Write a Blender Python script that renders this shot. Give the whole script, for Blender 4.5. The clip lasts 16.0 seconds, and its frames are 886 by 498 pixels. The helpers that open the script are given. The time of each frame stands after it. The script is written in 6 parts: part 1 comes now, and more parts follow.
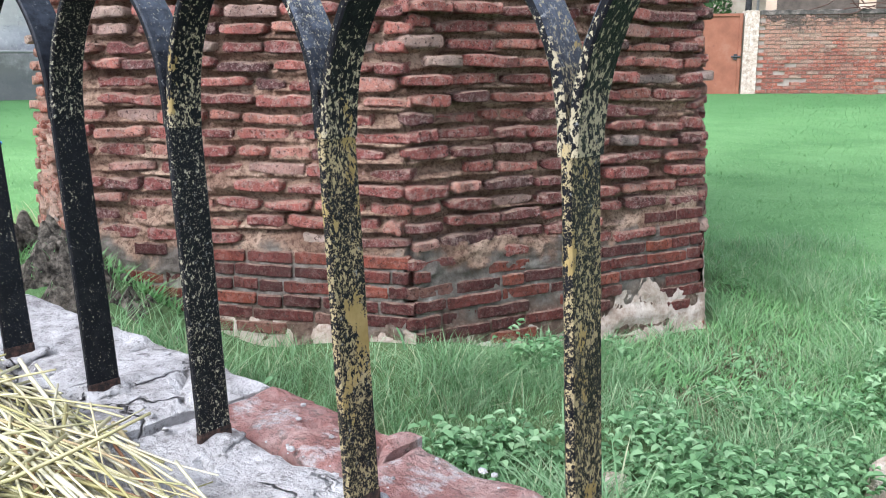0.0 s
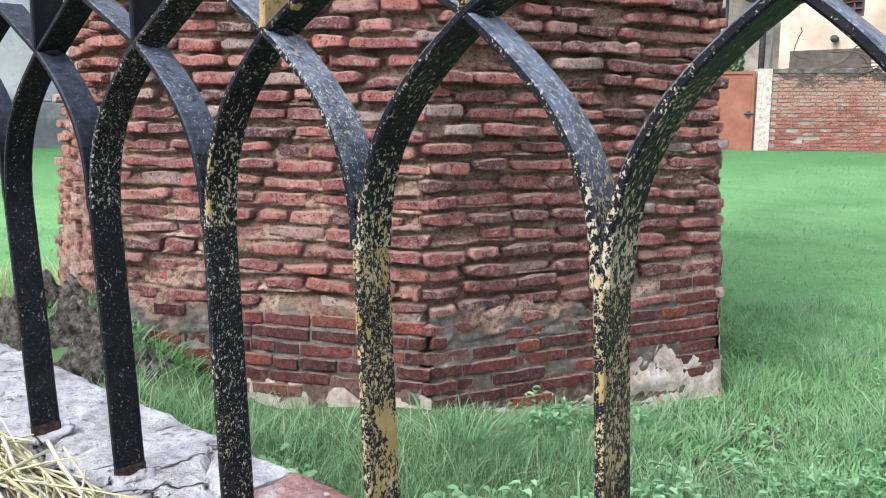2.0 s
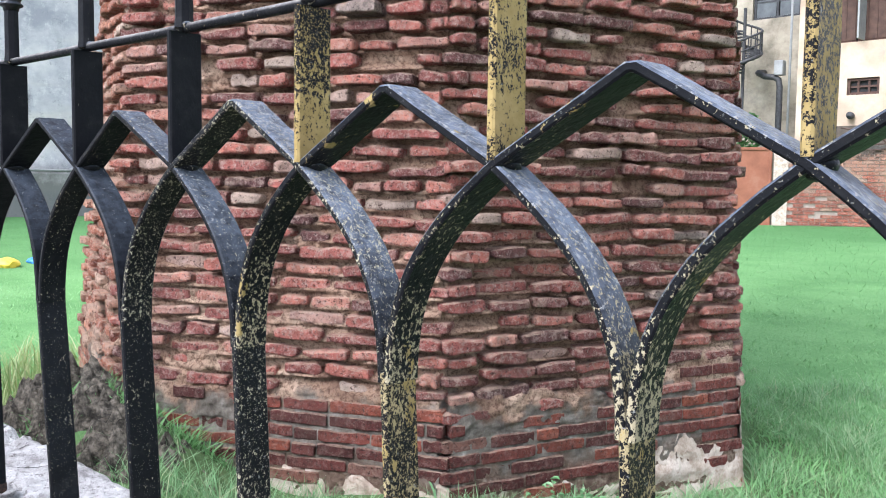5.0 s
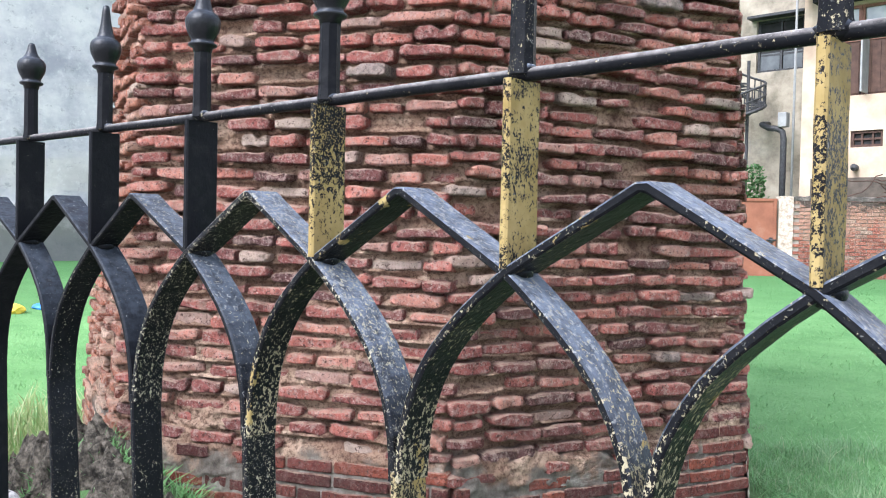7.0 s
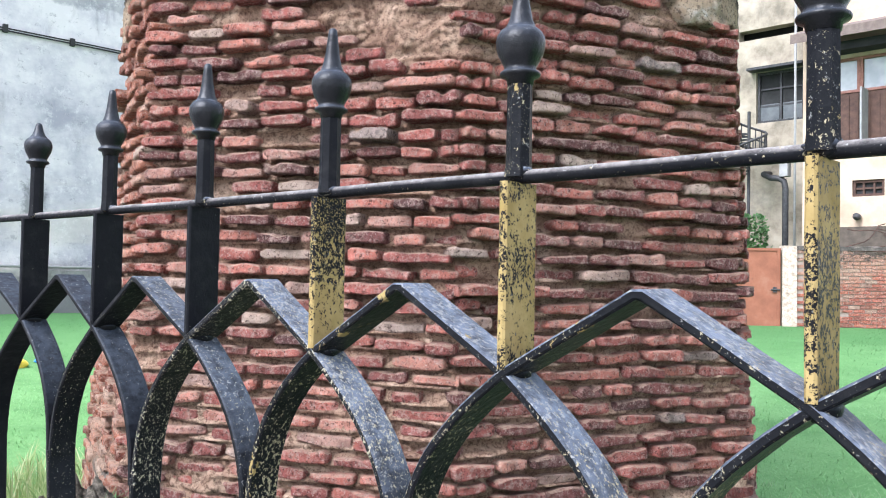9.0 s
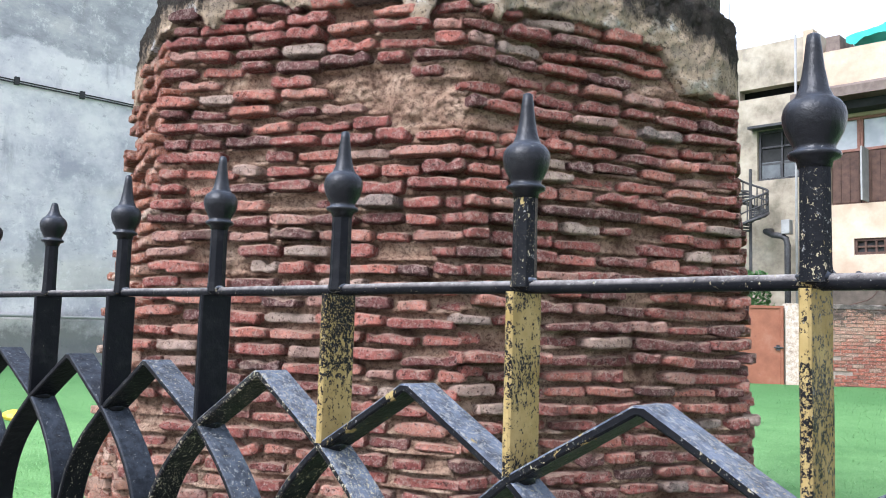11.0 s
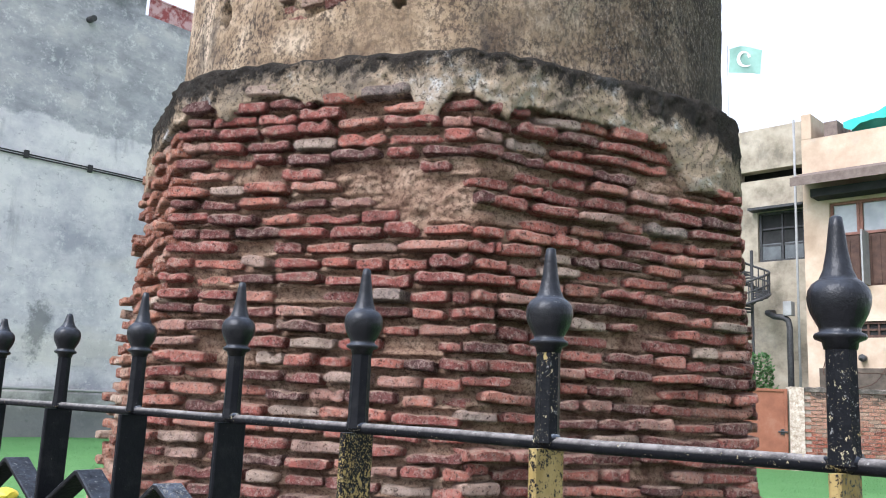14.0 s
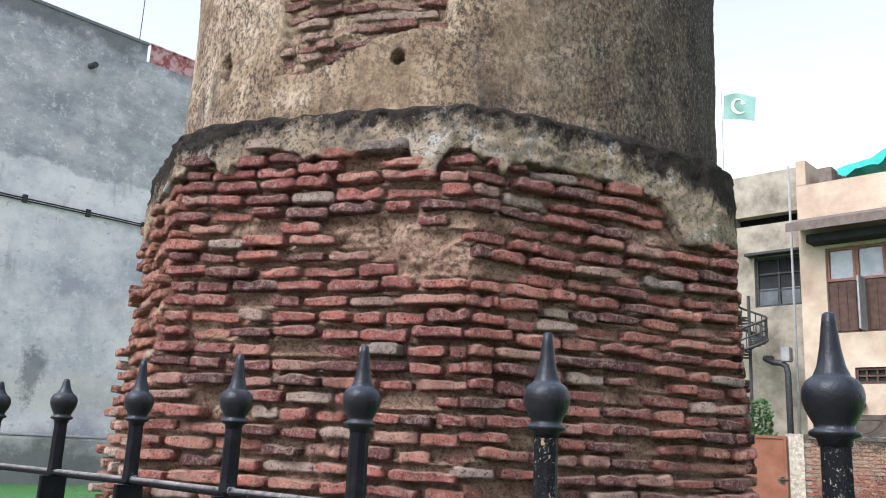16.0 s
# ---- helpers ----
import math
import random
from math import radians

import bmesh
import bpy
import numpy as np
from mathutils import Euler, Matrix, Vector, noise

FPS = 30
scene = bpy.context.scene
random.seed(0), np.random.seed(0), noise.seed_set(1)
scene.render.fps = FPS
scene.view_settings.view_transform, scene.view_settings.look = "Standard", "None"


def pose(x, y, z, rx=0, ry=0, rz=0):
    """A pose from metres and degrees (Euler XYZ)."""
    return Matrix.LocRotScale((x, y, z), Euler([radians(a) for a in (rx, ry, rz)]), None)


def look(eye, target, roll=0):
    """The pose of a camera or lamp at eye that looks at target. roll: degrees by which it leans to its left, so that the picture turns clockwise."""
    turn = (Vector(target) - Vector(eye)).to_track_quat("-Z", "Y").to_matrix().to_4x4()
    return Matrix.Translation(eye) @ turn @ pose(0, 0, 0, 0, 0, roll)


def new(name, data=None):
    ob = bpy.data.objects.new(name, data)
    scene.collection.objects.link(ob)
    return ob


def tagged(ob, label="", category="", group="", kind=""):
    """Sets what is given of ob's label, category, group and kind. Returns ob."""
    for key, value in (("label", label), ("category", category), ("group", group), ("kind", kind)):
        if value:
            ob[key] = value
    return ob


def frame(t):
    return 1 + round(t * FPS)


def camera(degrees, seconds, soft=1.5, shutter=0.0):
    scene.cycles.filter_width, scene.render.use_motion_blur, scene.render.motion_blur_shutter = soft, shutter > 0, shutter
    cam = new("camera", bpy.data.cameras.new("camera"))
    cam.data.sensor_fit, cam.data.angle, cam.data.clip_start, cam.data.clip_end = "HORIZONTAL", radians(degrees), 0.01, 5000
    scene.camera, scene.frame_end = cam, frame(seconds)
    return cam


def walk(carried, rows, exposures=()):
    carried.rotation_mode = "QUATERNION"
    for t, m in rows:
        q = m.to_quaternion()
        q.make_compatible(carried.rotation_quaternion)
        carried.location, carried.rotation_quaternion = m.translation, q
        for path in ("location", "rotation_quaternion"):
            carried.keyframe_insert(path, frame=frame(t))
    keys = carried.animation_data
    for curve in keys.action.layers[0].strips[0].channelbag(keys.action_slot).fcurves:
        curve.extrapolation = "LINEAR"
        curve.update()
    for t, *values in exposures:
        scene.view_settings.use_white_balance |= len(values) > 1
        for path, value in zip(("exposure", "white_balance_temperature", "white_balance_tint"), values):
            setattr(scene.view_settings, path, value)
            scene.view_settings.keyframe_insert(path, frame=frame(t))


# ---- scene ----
cam = camera(54.34, 16.0, soft=1.0)
PATH = [
    (0, look((1.4609, -0.5321, 0.4270), (0.8229, 0.2086, 0.2165), -0.39)),
    (0.5, look((1.4589, -0.5383, 0.4426), (0.8173, 0.2021, 0.2423), -0.21)),
    (1, look((1.4597, -0.5428, 0.4563), (0.8143, 0.1980, 0.2700), -0.03)),
    (1.5, look((1.4564, -0.5481, 0.4716), (0.8063, 0.1922, 0.3001), 0.20)),
    (2, look((1.4547, -0.5514, 0.4860), (0.7996, 0.1881, 0.3312), 0.32)),
    (2.5, look((1.4552, -0.5567, 0.4957), (0.7964, 0.1821, 0.3541), 0.45)),
    (3, look((1.4562, -0.5586, 0.5078), (0.7941, 0.1796, 0.3783), 0.53)),
    (3.5, look((1.4568, -0.5618, 0.5181), (0.7919, 0.1758, 0.4003), 0.58)),
    (4, look((1.4584, -0.5653, 0.5292), (0.7901, 0.1713, 0.4252), 0.68)),
    (6.5, look((1.4520, -0.5727, 0.5850), (0.7692, 0.1570, 0.5491), 1.05)),
    (7, look((1.4556, -0.5786, 0.6005), (0.7730, 0.1519, 0.5775), 1.29)),
    (7.5, look((1.4558, -0.5826, 0.6124), (0.7723, 0.1473, 0.6036), 1.50)),
    (8, look((1.4599, -0.5779, 0.6223), (0.7753, 0.1509, 0.6281), 1.39)),
    (8.5, look((1.4606, -0.5769, 0.6303), (0.7755, 0.1512, 0.6482), 1.14)),
    (9, look((1.4631, -0.5808, 0.6444), (0.7767, 0.1457, 0.6778), 1.09)),
    (11.5, look((1.4795, -0.6103, 0.7054), (0.7936, 0.1093, 0.8139), 1.85)),
    (12, look((1.4763, -0.6133, 0.7197), (0.7912, 0.1046, 0.8437), 1.95)),
    (12.5, look((1.4711, -0.6155, 0.7291), (0.7857, 0.0997, 0.8662), 2.14)),
    (13, look((1.4707, -0.6210, 0.7394), (0.7861, 0.0920, 0.8906), 2.29)),
    (13.5, look((1.4731, -0.6269, 0.7515), (0.7906, 0.0853, 0.9158), 2.43)),
    (14, look((1.4735, -0.6347, 0.7606), (0.7918, 0.0749, 0.9386), 2.58)),
    (14.5, look((1.4747, -0.6392, 0.7683), (0.7927, 0.0671, 0.9580), 2.70)),
    (15, look((1.4787, -0.6457, 0.7774), (0.7980, 0.0587, 0.9786), 2.79)),
    (15.5, look((1.4837, -0.6490, 0.7852), (0.8063, 0.0550, 0.9984), 2.72)),
    (16, look((1.4831, -0.6487, 0.7961), (0.8093, 0.0543, 1.0233), 2.69)),
]
EXPO = [(0.0, 1.62, 5750, 14), (7.0, 1.84, 5750, 14), (9.0, 1.88, 5750, 14), (11.5, 1.60, 5750, 14), (13.5, 1.56, 5800, 14), (15.0, 1.18, 5900, 14), (16.0, 1.28, 5900, 14)]
SKY_STRENGTH, SKY_SAT, SUN_STRENGTH = 0.14, 0.24, 1.75
walk(cam, PATH, exposures=EXPO)

# ---- light: bright overcast sky with a soft sun from the left and behind the camera ----
SUN_AZ, SUN_EL = radians(-93), radians(48)
world = bpy.data.worlds.new("sky")
scene.world = world
world.use_nodes = True
wn = world.node_tree
bg = wn.nodes["Background"]
sky = wn.nodes.new("ShaderNodeTexSky")
sky.sky_type = "NISHITA"
sky.sun_disc = False
sky.sun_elevation = SUN_EL
sky.sun_rotation = math.pi / 2 - SUN_AZ
sky.dust_density = 1.5
sky.air_density = 1.0
sky.ozone_density = 1.0
pale = wn.nodes.new("ShaderNodeHueSaturation")
pale.inputs["Saturation"].default_value = SKY_SAT
wn.links.new(sky.outputs[0], pale.inputs["Color"])
wn.links.new(pale.outputs[0], bg.inputs[0])
bg.inputs[1].default_value = SKY_STRENGTH
sun_data = bpy.data.lights.new("sun", "SUN")
sun_data.energy = SUN_STRENGTH
sun_data.angle = radians(34)
sun_data.color = (1.0, 0.96, 0.90)
sun = new("sun", sun_data)
sun_dir = Vector((math.cos(SUN_AZ) * math.cos(SUN_EL), math.sin(SUN_AZ) * math.cos(SUN_EL), math.sin(SUN_EL)))
sun.matrix_world = look(sun_dir * 50, (0, 0, 0))


# ---- materials ----
class Mat:
    """A node material under construction."""

    def __init__(self, name, rough=0.8, metal=0.0, spec=0.4):
        self.m = bpy.data.materials.new(name)
        self.m.use_nodes = True
        self.t = self.m.node_tree
        self.b = self.t.nodes["Principled BSDF"]
        self.b.inputs["Roughness"].default_value = rough
        self.b.inputs["Metallic"].default_value = metal
        self.b.inputs["Specular IOR Level"].default_value = spec
        self.co = self.node("ShaderNodeTexCoord").outputs["Object"]

    def node(self, kind, **kw):
        n = self.t.nodes.new(kind)
        for k, v in kw.items():
            n.inputs[k].default_value = v
        return n

    def link(self, a, b):
        self.t.links.new(a, b)

    def world_co(self):
        self.co = self.node("ShaderNodeNewGeometry").outputs["Position"]
        return self

    def stretched(self, sx, sy, sz):
        n = self.node("ShaderNodeMapping")
        n.inputs["Scale"].default_value = (sx, sy, sz)
        self.link(self.co, n.inputs["Vector"])
        return n.outputs[0]

    def noise(self, scale, detail=4.0, rough=0.55, co=None, distort=0.0):
        n = self.node("ShaderNodeTexNoise", Scale=scale, Detail=detail, Roughness=rough, Distortion=distort)
        self.link(co or self.co, n.inputs["Vector"])
        return n.outputs["Fac"]

    def voronoi(self, scale, feature="F1", co=None):
        n = self.node("ShaderNodeTexVoronoi", Scale=scale)
        n.feature = feature
        self.link(co or self.co, n.inputs["Vector"])
        return n.outputs["Distance"]

    def ramp(self, fac, stops, smooth=False):
        n = self.node("ShaderNodeValToRGB")
        n.color_ramp.interpolation = "EASE" if smooth else "LINEAR"
        els = n.color_ramp.elements
        for i, (p, c) in enumerate(stops):
            e = els[i] if i < 2 else els.new(p)
            e.position = p
            e.color = (*c, 1.0) if hasattr(c, "__len__") else (c, c, c, 1.0)
        self.link(fac, n.inputs[0])
        return n.outputs[0]

    def mix(self, fac, a, b, kind="MIX"):
        n = self.node("ShaderNodeMix")
        n.data_type = "RGBA"
        n.blend_type = kind
        for v, s in ((fac, n.inputs["Factor"]), (a, n.inputs[6]), (b, n.inputs[7])):
            if hasattr(v, "is_output"):
                self.link(v, s)
            elif hasattr(v, "__len__"):
                s.default_value = (*v, 1.0)
            else:
                s.default_value = v if s.type == "VALUE" else (v, v, v, 1.0)
        return n.outputs[2]

    def math(self, op, a, b=0.0, c=0.0):
        n = self.node("ShaderNodeMath")
        n.operation = op
        for i, v in enumerate((a, b, c)):
            if hasattr(v, "is_output"):
                self.link(v, n.inputs[i])
            else:
                n.inputs[i].default_value = v
        return n.outputs[0]

    def axis(self, i, co=None):
        n = self.node("ShaderNodeSeparateXYZ")
        self.link(co or self.co, n.inputs[0])
        return n.outputs[i]

    def colour(self, out):
        self.link(out, self.b.inputs["Base Color"])
        return self

    def rough(self, out):
        self.link(out, self.b.inputs["Roughness"])
        return self

    def bump(self, height, strength=0.5, dist=0.01, below=None):
        n = self.node("ShaderNodeBump", Strength=strength, Distance=dist)
        self.link(height, n.inputs["Height"])
        if below:
            self.link(below, n.inputs["Normal"])
        self.link(n.outputs[0], self.b.inputs["Normal"])
        return n.outputs[0]


def mat_brick(name, per_object, stops, garden=False, lime=1.0):
    m = Mat(name, 0.9, 0, 0.2).world_co()
    rnd = m.node("ShaderNodeObjectInfo").outputs["Random"] if per_object else m.node("ShaderNodeNewGeometry").outputs["Random Per Island"]
    base = m.ramp(rnd, stops)
    # fired clay: cloudy light and dark within one brick
    c = m.mix(0.6, base, m.ramp(m.noise(20, 7, 0.75), [(0.36, 0.26), (0.62, 1.15)]), "MULTIPLY")
    # pale worn skin on the fronts, in ragged patches
    skin = m.ramp(m.noise(48, 7, 0.8), [(0.49, 0.0), (0.60, 0.6 * lime)])
    c = m.mix(skin, c, (0.51, 0.375, 0.32))
    # dark pits and bright lime specks
    pit = m.noise(75, 6, 0.75)
    c = m.mix(m.ramp(pit, [(0.39, 0.85), (0.46, 0.0)]), c, (0.05, 0.026, 0.021))
    c = m.mix(m.ramp(m.noise(120, 5, 0.75), [(0.61, 0.0), (0.67, 0.8 * lime)]), c, (0.72, 0.62, 0.53))
    # lime bloom and soot over several bricks
    c = m.mix(m.ramp(m.noise(8, 6, 0.7), [(0.56, 0.0), (0.70, 0.42 * lime)]), c, (0.48, 0.37, 0.28))
    c = m.mix(m.ramp(m.noise(4.5, 5, 0.6), [(0.54, 0.0), (0.70, 0.5)]), c, (0.10, 0.055, 0.045))
    # earth dust settled on the upper faces
    up = m.axis(2, m.node("ShaderNodeNewGeometry").outputs["Normal"])
    dust = m.math("MULTIPLY", m.ramp(up, [(0.15, 0.0), (0.75, 0.7)]), m.ramp(m.noise(26, 6, 0.72), [(0.36, 0.15), (0.6, 1.0)]))
    c = m.mix(dust, c, (0.48, 0.35, 0.26))
    if garden:
        # lime plaster left on the upper courses, ragged black growth under the coping
        z = m.axis(2)
        h = m.math("ADD", z, m.math("MULTIPLY", m.math("SUBTRACT", m.noise(1.3, 7, 0.75), 0.5), 2.2))
        c = m.mix(m.ramp(h, [(0.50, 0.0), (0.75, 0.5)]), c, (0.42, 0.29, 0.21))
        h2 = m.math("SUBTRACT", m.math("ADD", z, m.math("MULTIPLY", m.math("SUBTRACT", m.noise(2.6, 6, 0.75), 0.5), 1.7)), 0.68)
        c = m.mix(m.ramp(h2, [(0.45, 0.0), (0.56, 0.85)]), c, (0.055, 0.05, 0.045))
    m.colour(c)
    a = m.bump(m.noise(34, 7, 0.75), 1.0, 0.036)
    m.bump(m.noise(140, 5, 0.75), 1.0, 0.012, a)
    return m.m


RED = [(0.0, (0.135, 0.062, 0.058)), (0.15, (0.23, 0.084, 0.074)), (0.36, (0.345, 0.110, 0.091)), (0.58, (0.445, 0.145, 0.115)), (0.74, (0.54, 0.188, 0.138)),
       (0.85, (0.60, 0.255, 0.185)), (0.92, (0.48, 0.27, 0.215)), (0.97, (0.57, 0.44, 0.35)), (0.99, (0.38, 0.29, 0.245)), (1.0, (0.23, 0.205, 0.19))]
M_BRICK = mat_brick("old_red_brick", True, RED)
M_BRICK_REST = mat_brick("old_red_brick_far", False, RED)
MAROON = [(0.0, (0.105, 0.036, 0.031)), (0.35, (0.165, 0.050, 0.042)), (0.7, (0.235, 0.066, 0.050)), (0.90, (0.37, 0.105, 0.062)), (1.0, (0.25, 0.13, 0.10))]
WASHED = [(0.0, (0.17, 0.070, 0.055)), (0.4, (0.30, 0.13, 0.095)), (0.7, (0.40, 0.24, 0.17)), (1.0, (0.48, 0.36, 0.27))]
M_BRICK_WASHED = mat_brick("lime_washed_brick", True, WASHED)
# left face only: sunlit brightness painted into these bricks, besides salt bleaching
SUNLIT_SALTED = [(0.0, (0.26, 0.085, 0.055)), (0.35, (0.46, 0.165, 0.10)), (0.7, (0.58, 0.26, 0.165)), (0.9, (0.62, 0.40, 0.29)), (1.0, (0.66, 0.52, 0.40))]
M_BRICK_SUNLIT_SALT = mat_brick("sunlit_salted_brick", False, SUNLIT_SALTED)
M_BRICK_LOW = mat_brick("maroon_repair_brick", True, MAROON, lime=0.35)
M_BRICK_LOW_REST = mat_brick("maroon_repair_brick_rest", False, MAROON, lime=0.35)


def mat_mortar():
    m = Mat("earth_mortar", 0.95, 0, 0.15).world_co()
    c = m.ramp(m.noise(7, 5, 0.6), [(0.32, (0.20, 0.115, 0.082)), (0.48, (0.43, 0.28, 0.195)), (0.66, (0.63, 0.46, 0.335))])
    c = m.mix(m.ramp(m.noise(60, 6, 0.78), [(0.46, 0.0), (0.6, 0.8)]), c, (0.10, 0.05, 0.034))
    # cement render low on the wall
    z = m.axis(2)
    wob = m.math("ADD", z, m.math("MULTIPLY", m.noise(5, 4, 0.6), 0.5))
    low = m.ramp(wob, [(0.0, 1.0), (0.06, 0.0)])
    band = m.math("MULTIPLY", low, m.ramp(m.math("ADD", wob, 0.30), [(0.08, 0.0), (0.16, 1.0)]))
    cement = m.ramp(m.noise(16, 5, 0.7), [(0.34, (0.12, 0.10, 0.082)), (0.52, (0.25, 0.22, 0.185)), (0.66, (0.40, 0.365, 0.315)), (0.74, (0.62, 0.59, 0.54))])
    c = m.mix(m.math("MULTIPLY", low, 0.8), c, m.ramp(m.noise(22, 5, 0.7), [(0.34, (0.07, 0.042, 0.032)), (0.54, (0.19, 0.13, 0.10)), (0.68, (0.46, 0.37, 0.29))]))
    c = m.mix(band, c, cement)
    m.colour(c)
    a = m.bump(m.noise(34, 6, 0.78), 1.0, 0.06)
    m.bump(m.noise(130, 4, 0.75), 1.0, 0.02, a)
    return m.m


M_MORTAR = mat_mortar()


def mat_skirt():
    m = Mat("lime_render", 0.95, 0, 0.15).world_co()
    c = m.ramp(m.noise(12, 6, 0.7), [(0.3, (0.28, 0.21, 0.16)), (0.48, (0.50, 0.41, 0.33)), (0.66, (0.70, 0.62, 0.54))])
    c = m.mix(m.ramp(m.noise(40, 4, 0.7), [(0.5, 0.0), (0.75, 0.7)]), c, (0.24, 0.14, 0.10))
    m.colour(c)
    m.bump(m.noise(45, 6, 0.75), 1.0, 0.02)
    return m.m


M_SKIRT = mat_skirt()


def mat_plaster_shaft():
    """Tan lime plaster with a pebbled skin, algae-blackened on the side towards +x and in runs."""
    m = Mat("weathered_shaft_plaster", 0.93, 0, 0.2).world_co()
    base = m.ramp(m.noise(4.5, 5, 0.6), [(0.34, (0.25, 0.17, 0.105)), (0.5, (0.46, 0.335, 0.215)), (0.66, (0.68, 0.54, 0.39))])
    pits = m.noise(52, 7, 0.8, m.stretched(1, 1, 0.75))
    rough_at = m.ramp(m.noise(2.6, 5, 0.6), [(0.40, 0.45), (0.60, 1.0)])
    base = m.mix(m.math("MULTIPLY", rough_at, m.ramp(pits, [(0.47, 0.0), (0.55, 0.9)])), base, (0.055, 0.042, 0.036))
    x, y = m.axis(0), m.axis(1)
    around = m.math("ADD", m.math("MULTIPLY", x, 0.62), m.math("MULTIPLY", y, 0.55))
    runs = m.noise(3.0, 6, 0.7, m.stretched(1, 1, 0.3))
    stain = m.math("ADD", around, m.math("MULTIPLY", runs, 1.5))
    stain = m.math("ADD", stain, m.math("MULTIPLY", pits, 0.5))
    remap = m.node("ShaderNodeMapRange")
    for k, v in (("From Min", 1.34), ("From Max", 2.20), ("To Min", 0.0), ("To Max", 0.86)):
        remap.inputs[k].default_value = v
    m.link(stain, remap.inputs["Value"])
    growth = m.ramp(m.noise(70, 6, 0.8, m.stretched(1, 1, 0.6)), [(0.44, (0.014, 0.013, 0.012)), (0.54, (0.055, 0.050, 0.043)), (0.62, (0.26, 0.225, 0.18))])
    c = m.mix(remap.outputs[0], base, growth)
    c = m.mix(m.ramp(m.noise(16, 6, 0.75, m.stretched(1, 1, 0.10)), [(0.60, 0.0), (0.72, 0.3)]), c, (0.27, 0.225, 0.17))
    c = m.mix(m.ramp(m.noise(2.2, 5, 0.65, m.stretched(1.4, 1.4, 0.35)), [(0.55, 0.0), (0.66, 0.7)]), c, (0.045, 0.04, 0.038))
    m.colour(c)
    a = m.bump(pits, 1.0, 0.03)
    m.bump(m.noise(9, 5, 0.6), 0.6, 0.04, a)
    return m.m


def mat_plaster_ledge():
    """Grey cement band: black growth along the top edge, pale grey and tan below."""
    m = Mat("weathered_ledge_plaster", 0.92, 0, 0.2).world_co()
    base = m.ramp(m.noise(5.5, 7, 0.68), [(0.30, (0.15, 0.12, 0.10)), (0.41, (0.36, 0.29, 0.215)), (0.52, (0.54, 0.41, 0.28)), (0.60, (0.60, 0.51, 0.40)), (0.65, (0.82, 0.80, 0.77))])
    pits = m.noise(70, 5, 0.75)
    base = m.mix(m.ramp(pits, [(0.53, 0.0), (0.60, 0.75)]), base, (0.08, 0.062, 0.05))
    z = m.axis(2)
    # the growth hangs lower at both outer corners of the band
    def spread(axis, a, b, amount):
        n = m.node("ShaderNodeMapRange")
        for k, v in (("From Min", a), ("From Max", b), ("To Min", 0.0), ("To Max", amount)):
            n.inputs[k].default_value = v
        m.link(m.axis(axis), n.inputs["Value"])
        return n.outputs[0]
    h = m.math("ADD", z, m.math("MULTIPLY", m.math("SUBTRACT", m.noise(10, 7, 0.8, m.stretched(1, 1, 0.7)), 0.5), 0.42))
    h = m.math("ADD", h, m.math("ADD", spread(0, -1.15, -1.75, 0.10), spread(1, 2.05, 2.75, 0.16)))
    remap = m.node("ShaderNodeMapRange")
    for k, v in (("From Min", 1.945), ("From Max", 2.02), ("To Min", 0.0), ("To Max", 0.93)):
        remap.inputs[k].default_value = v
    m.link(h, remap.inputs["Value"])
    c = m.mix(remap.outputs[0], base, m.ramp(m.noise(60, 5, 0.75), [(0.50, (0.011, 0.0105, 0.010)), (0.64, (0.035, 0.033, 0.031)), (0.76, (0.13, 0.125, 0.115))]))
    m.colour(c)
    a = m.bump(pits, 1.0, 0.02)
    m.bump(m.noise(22, 7, 0.75), 1.0, 0.06, a)
    return m.m


M_SHAFT, M_LEDGE = mat_plaster_shaft(), mat_plaster_ledge()


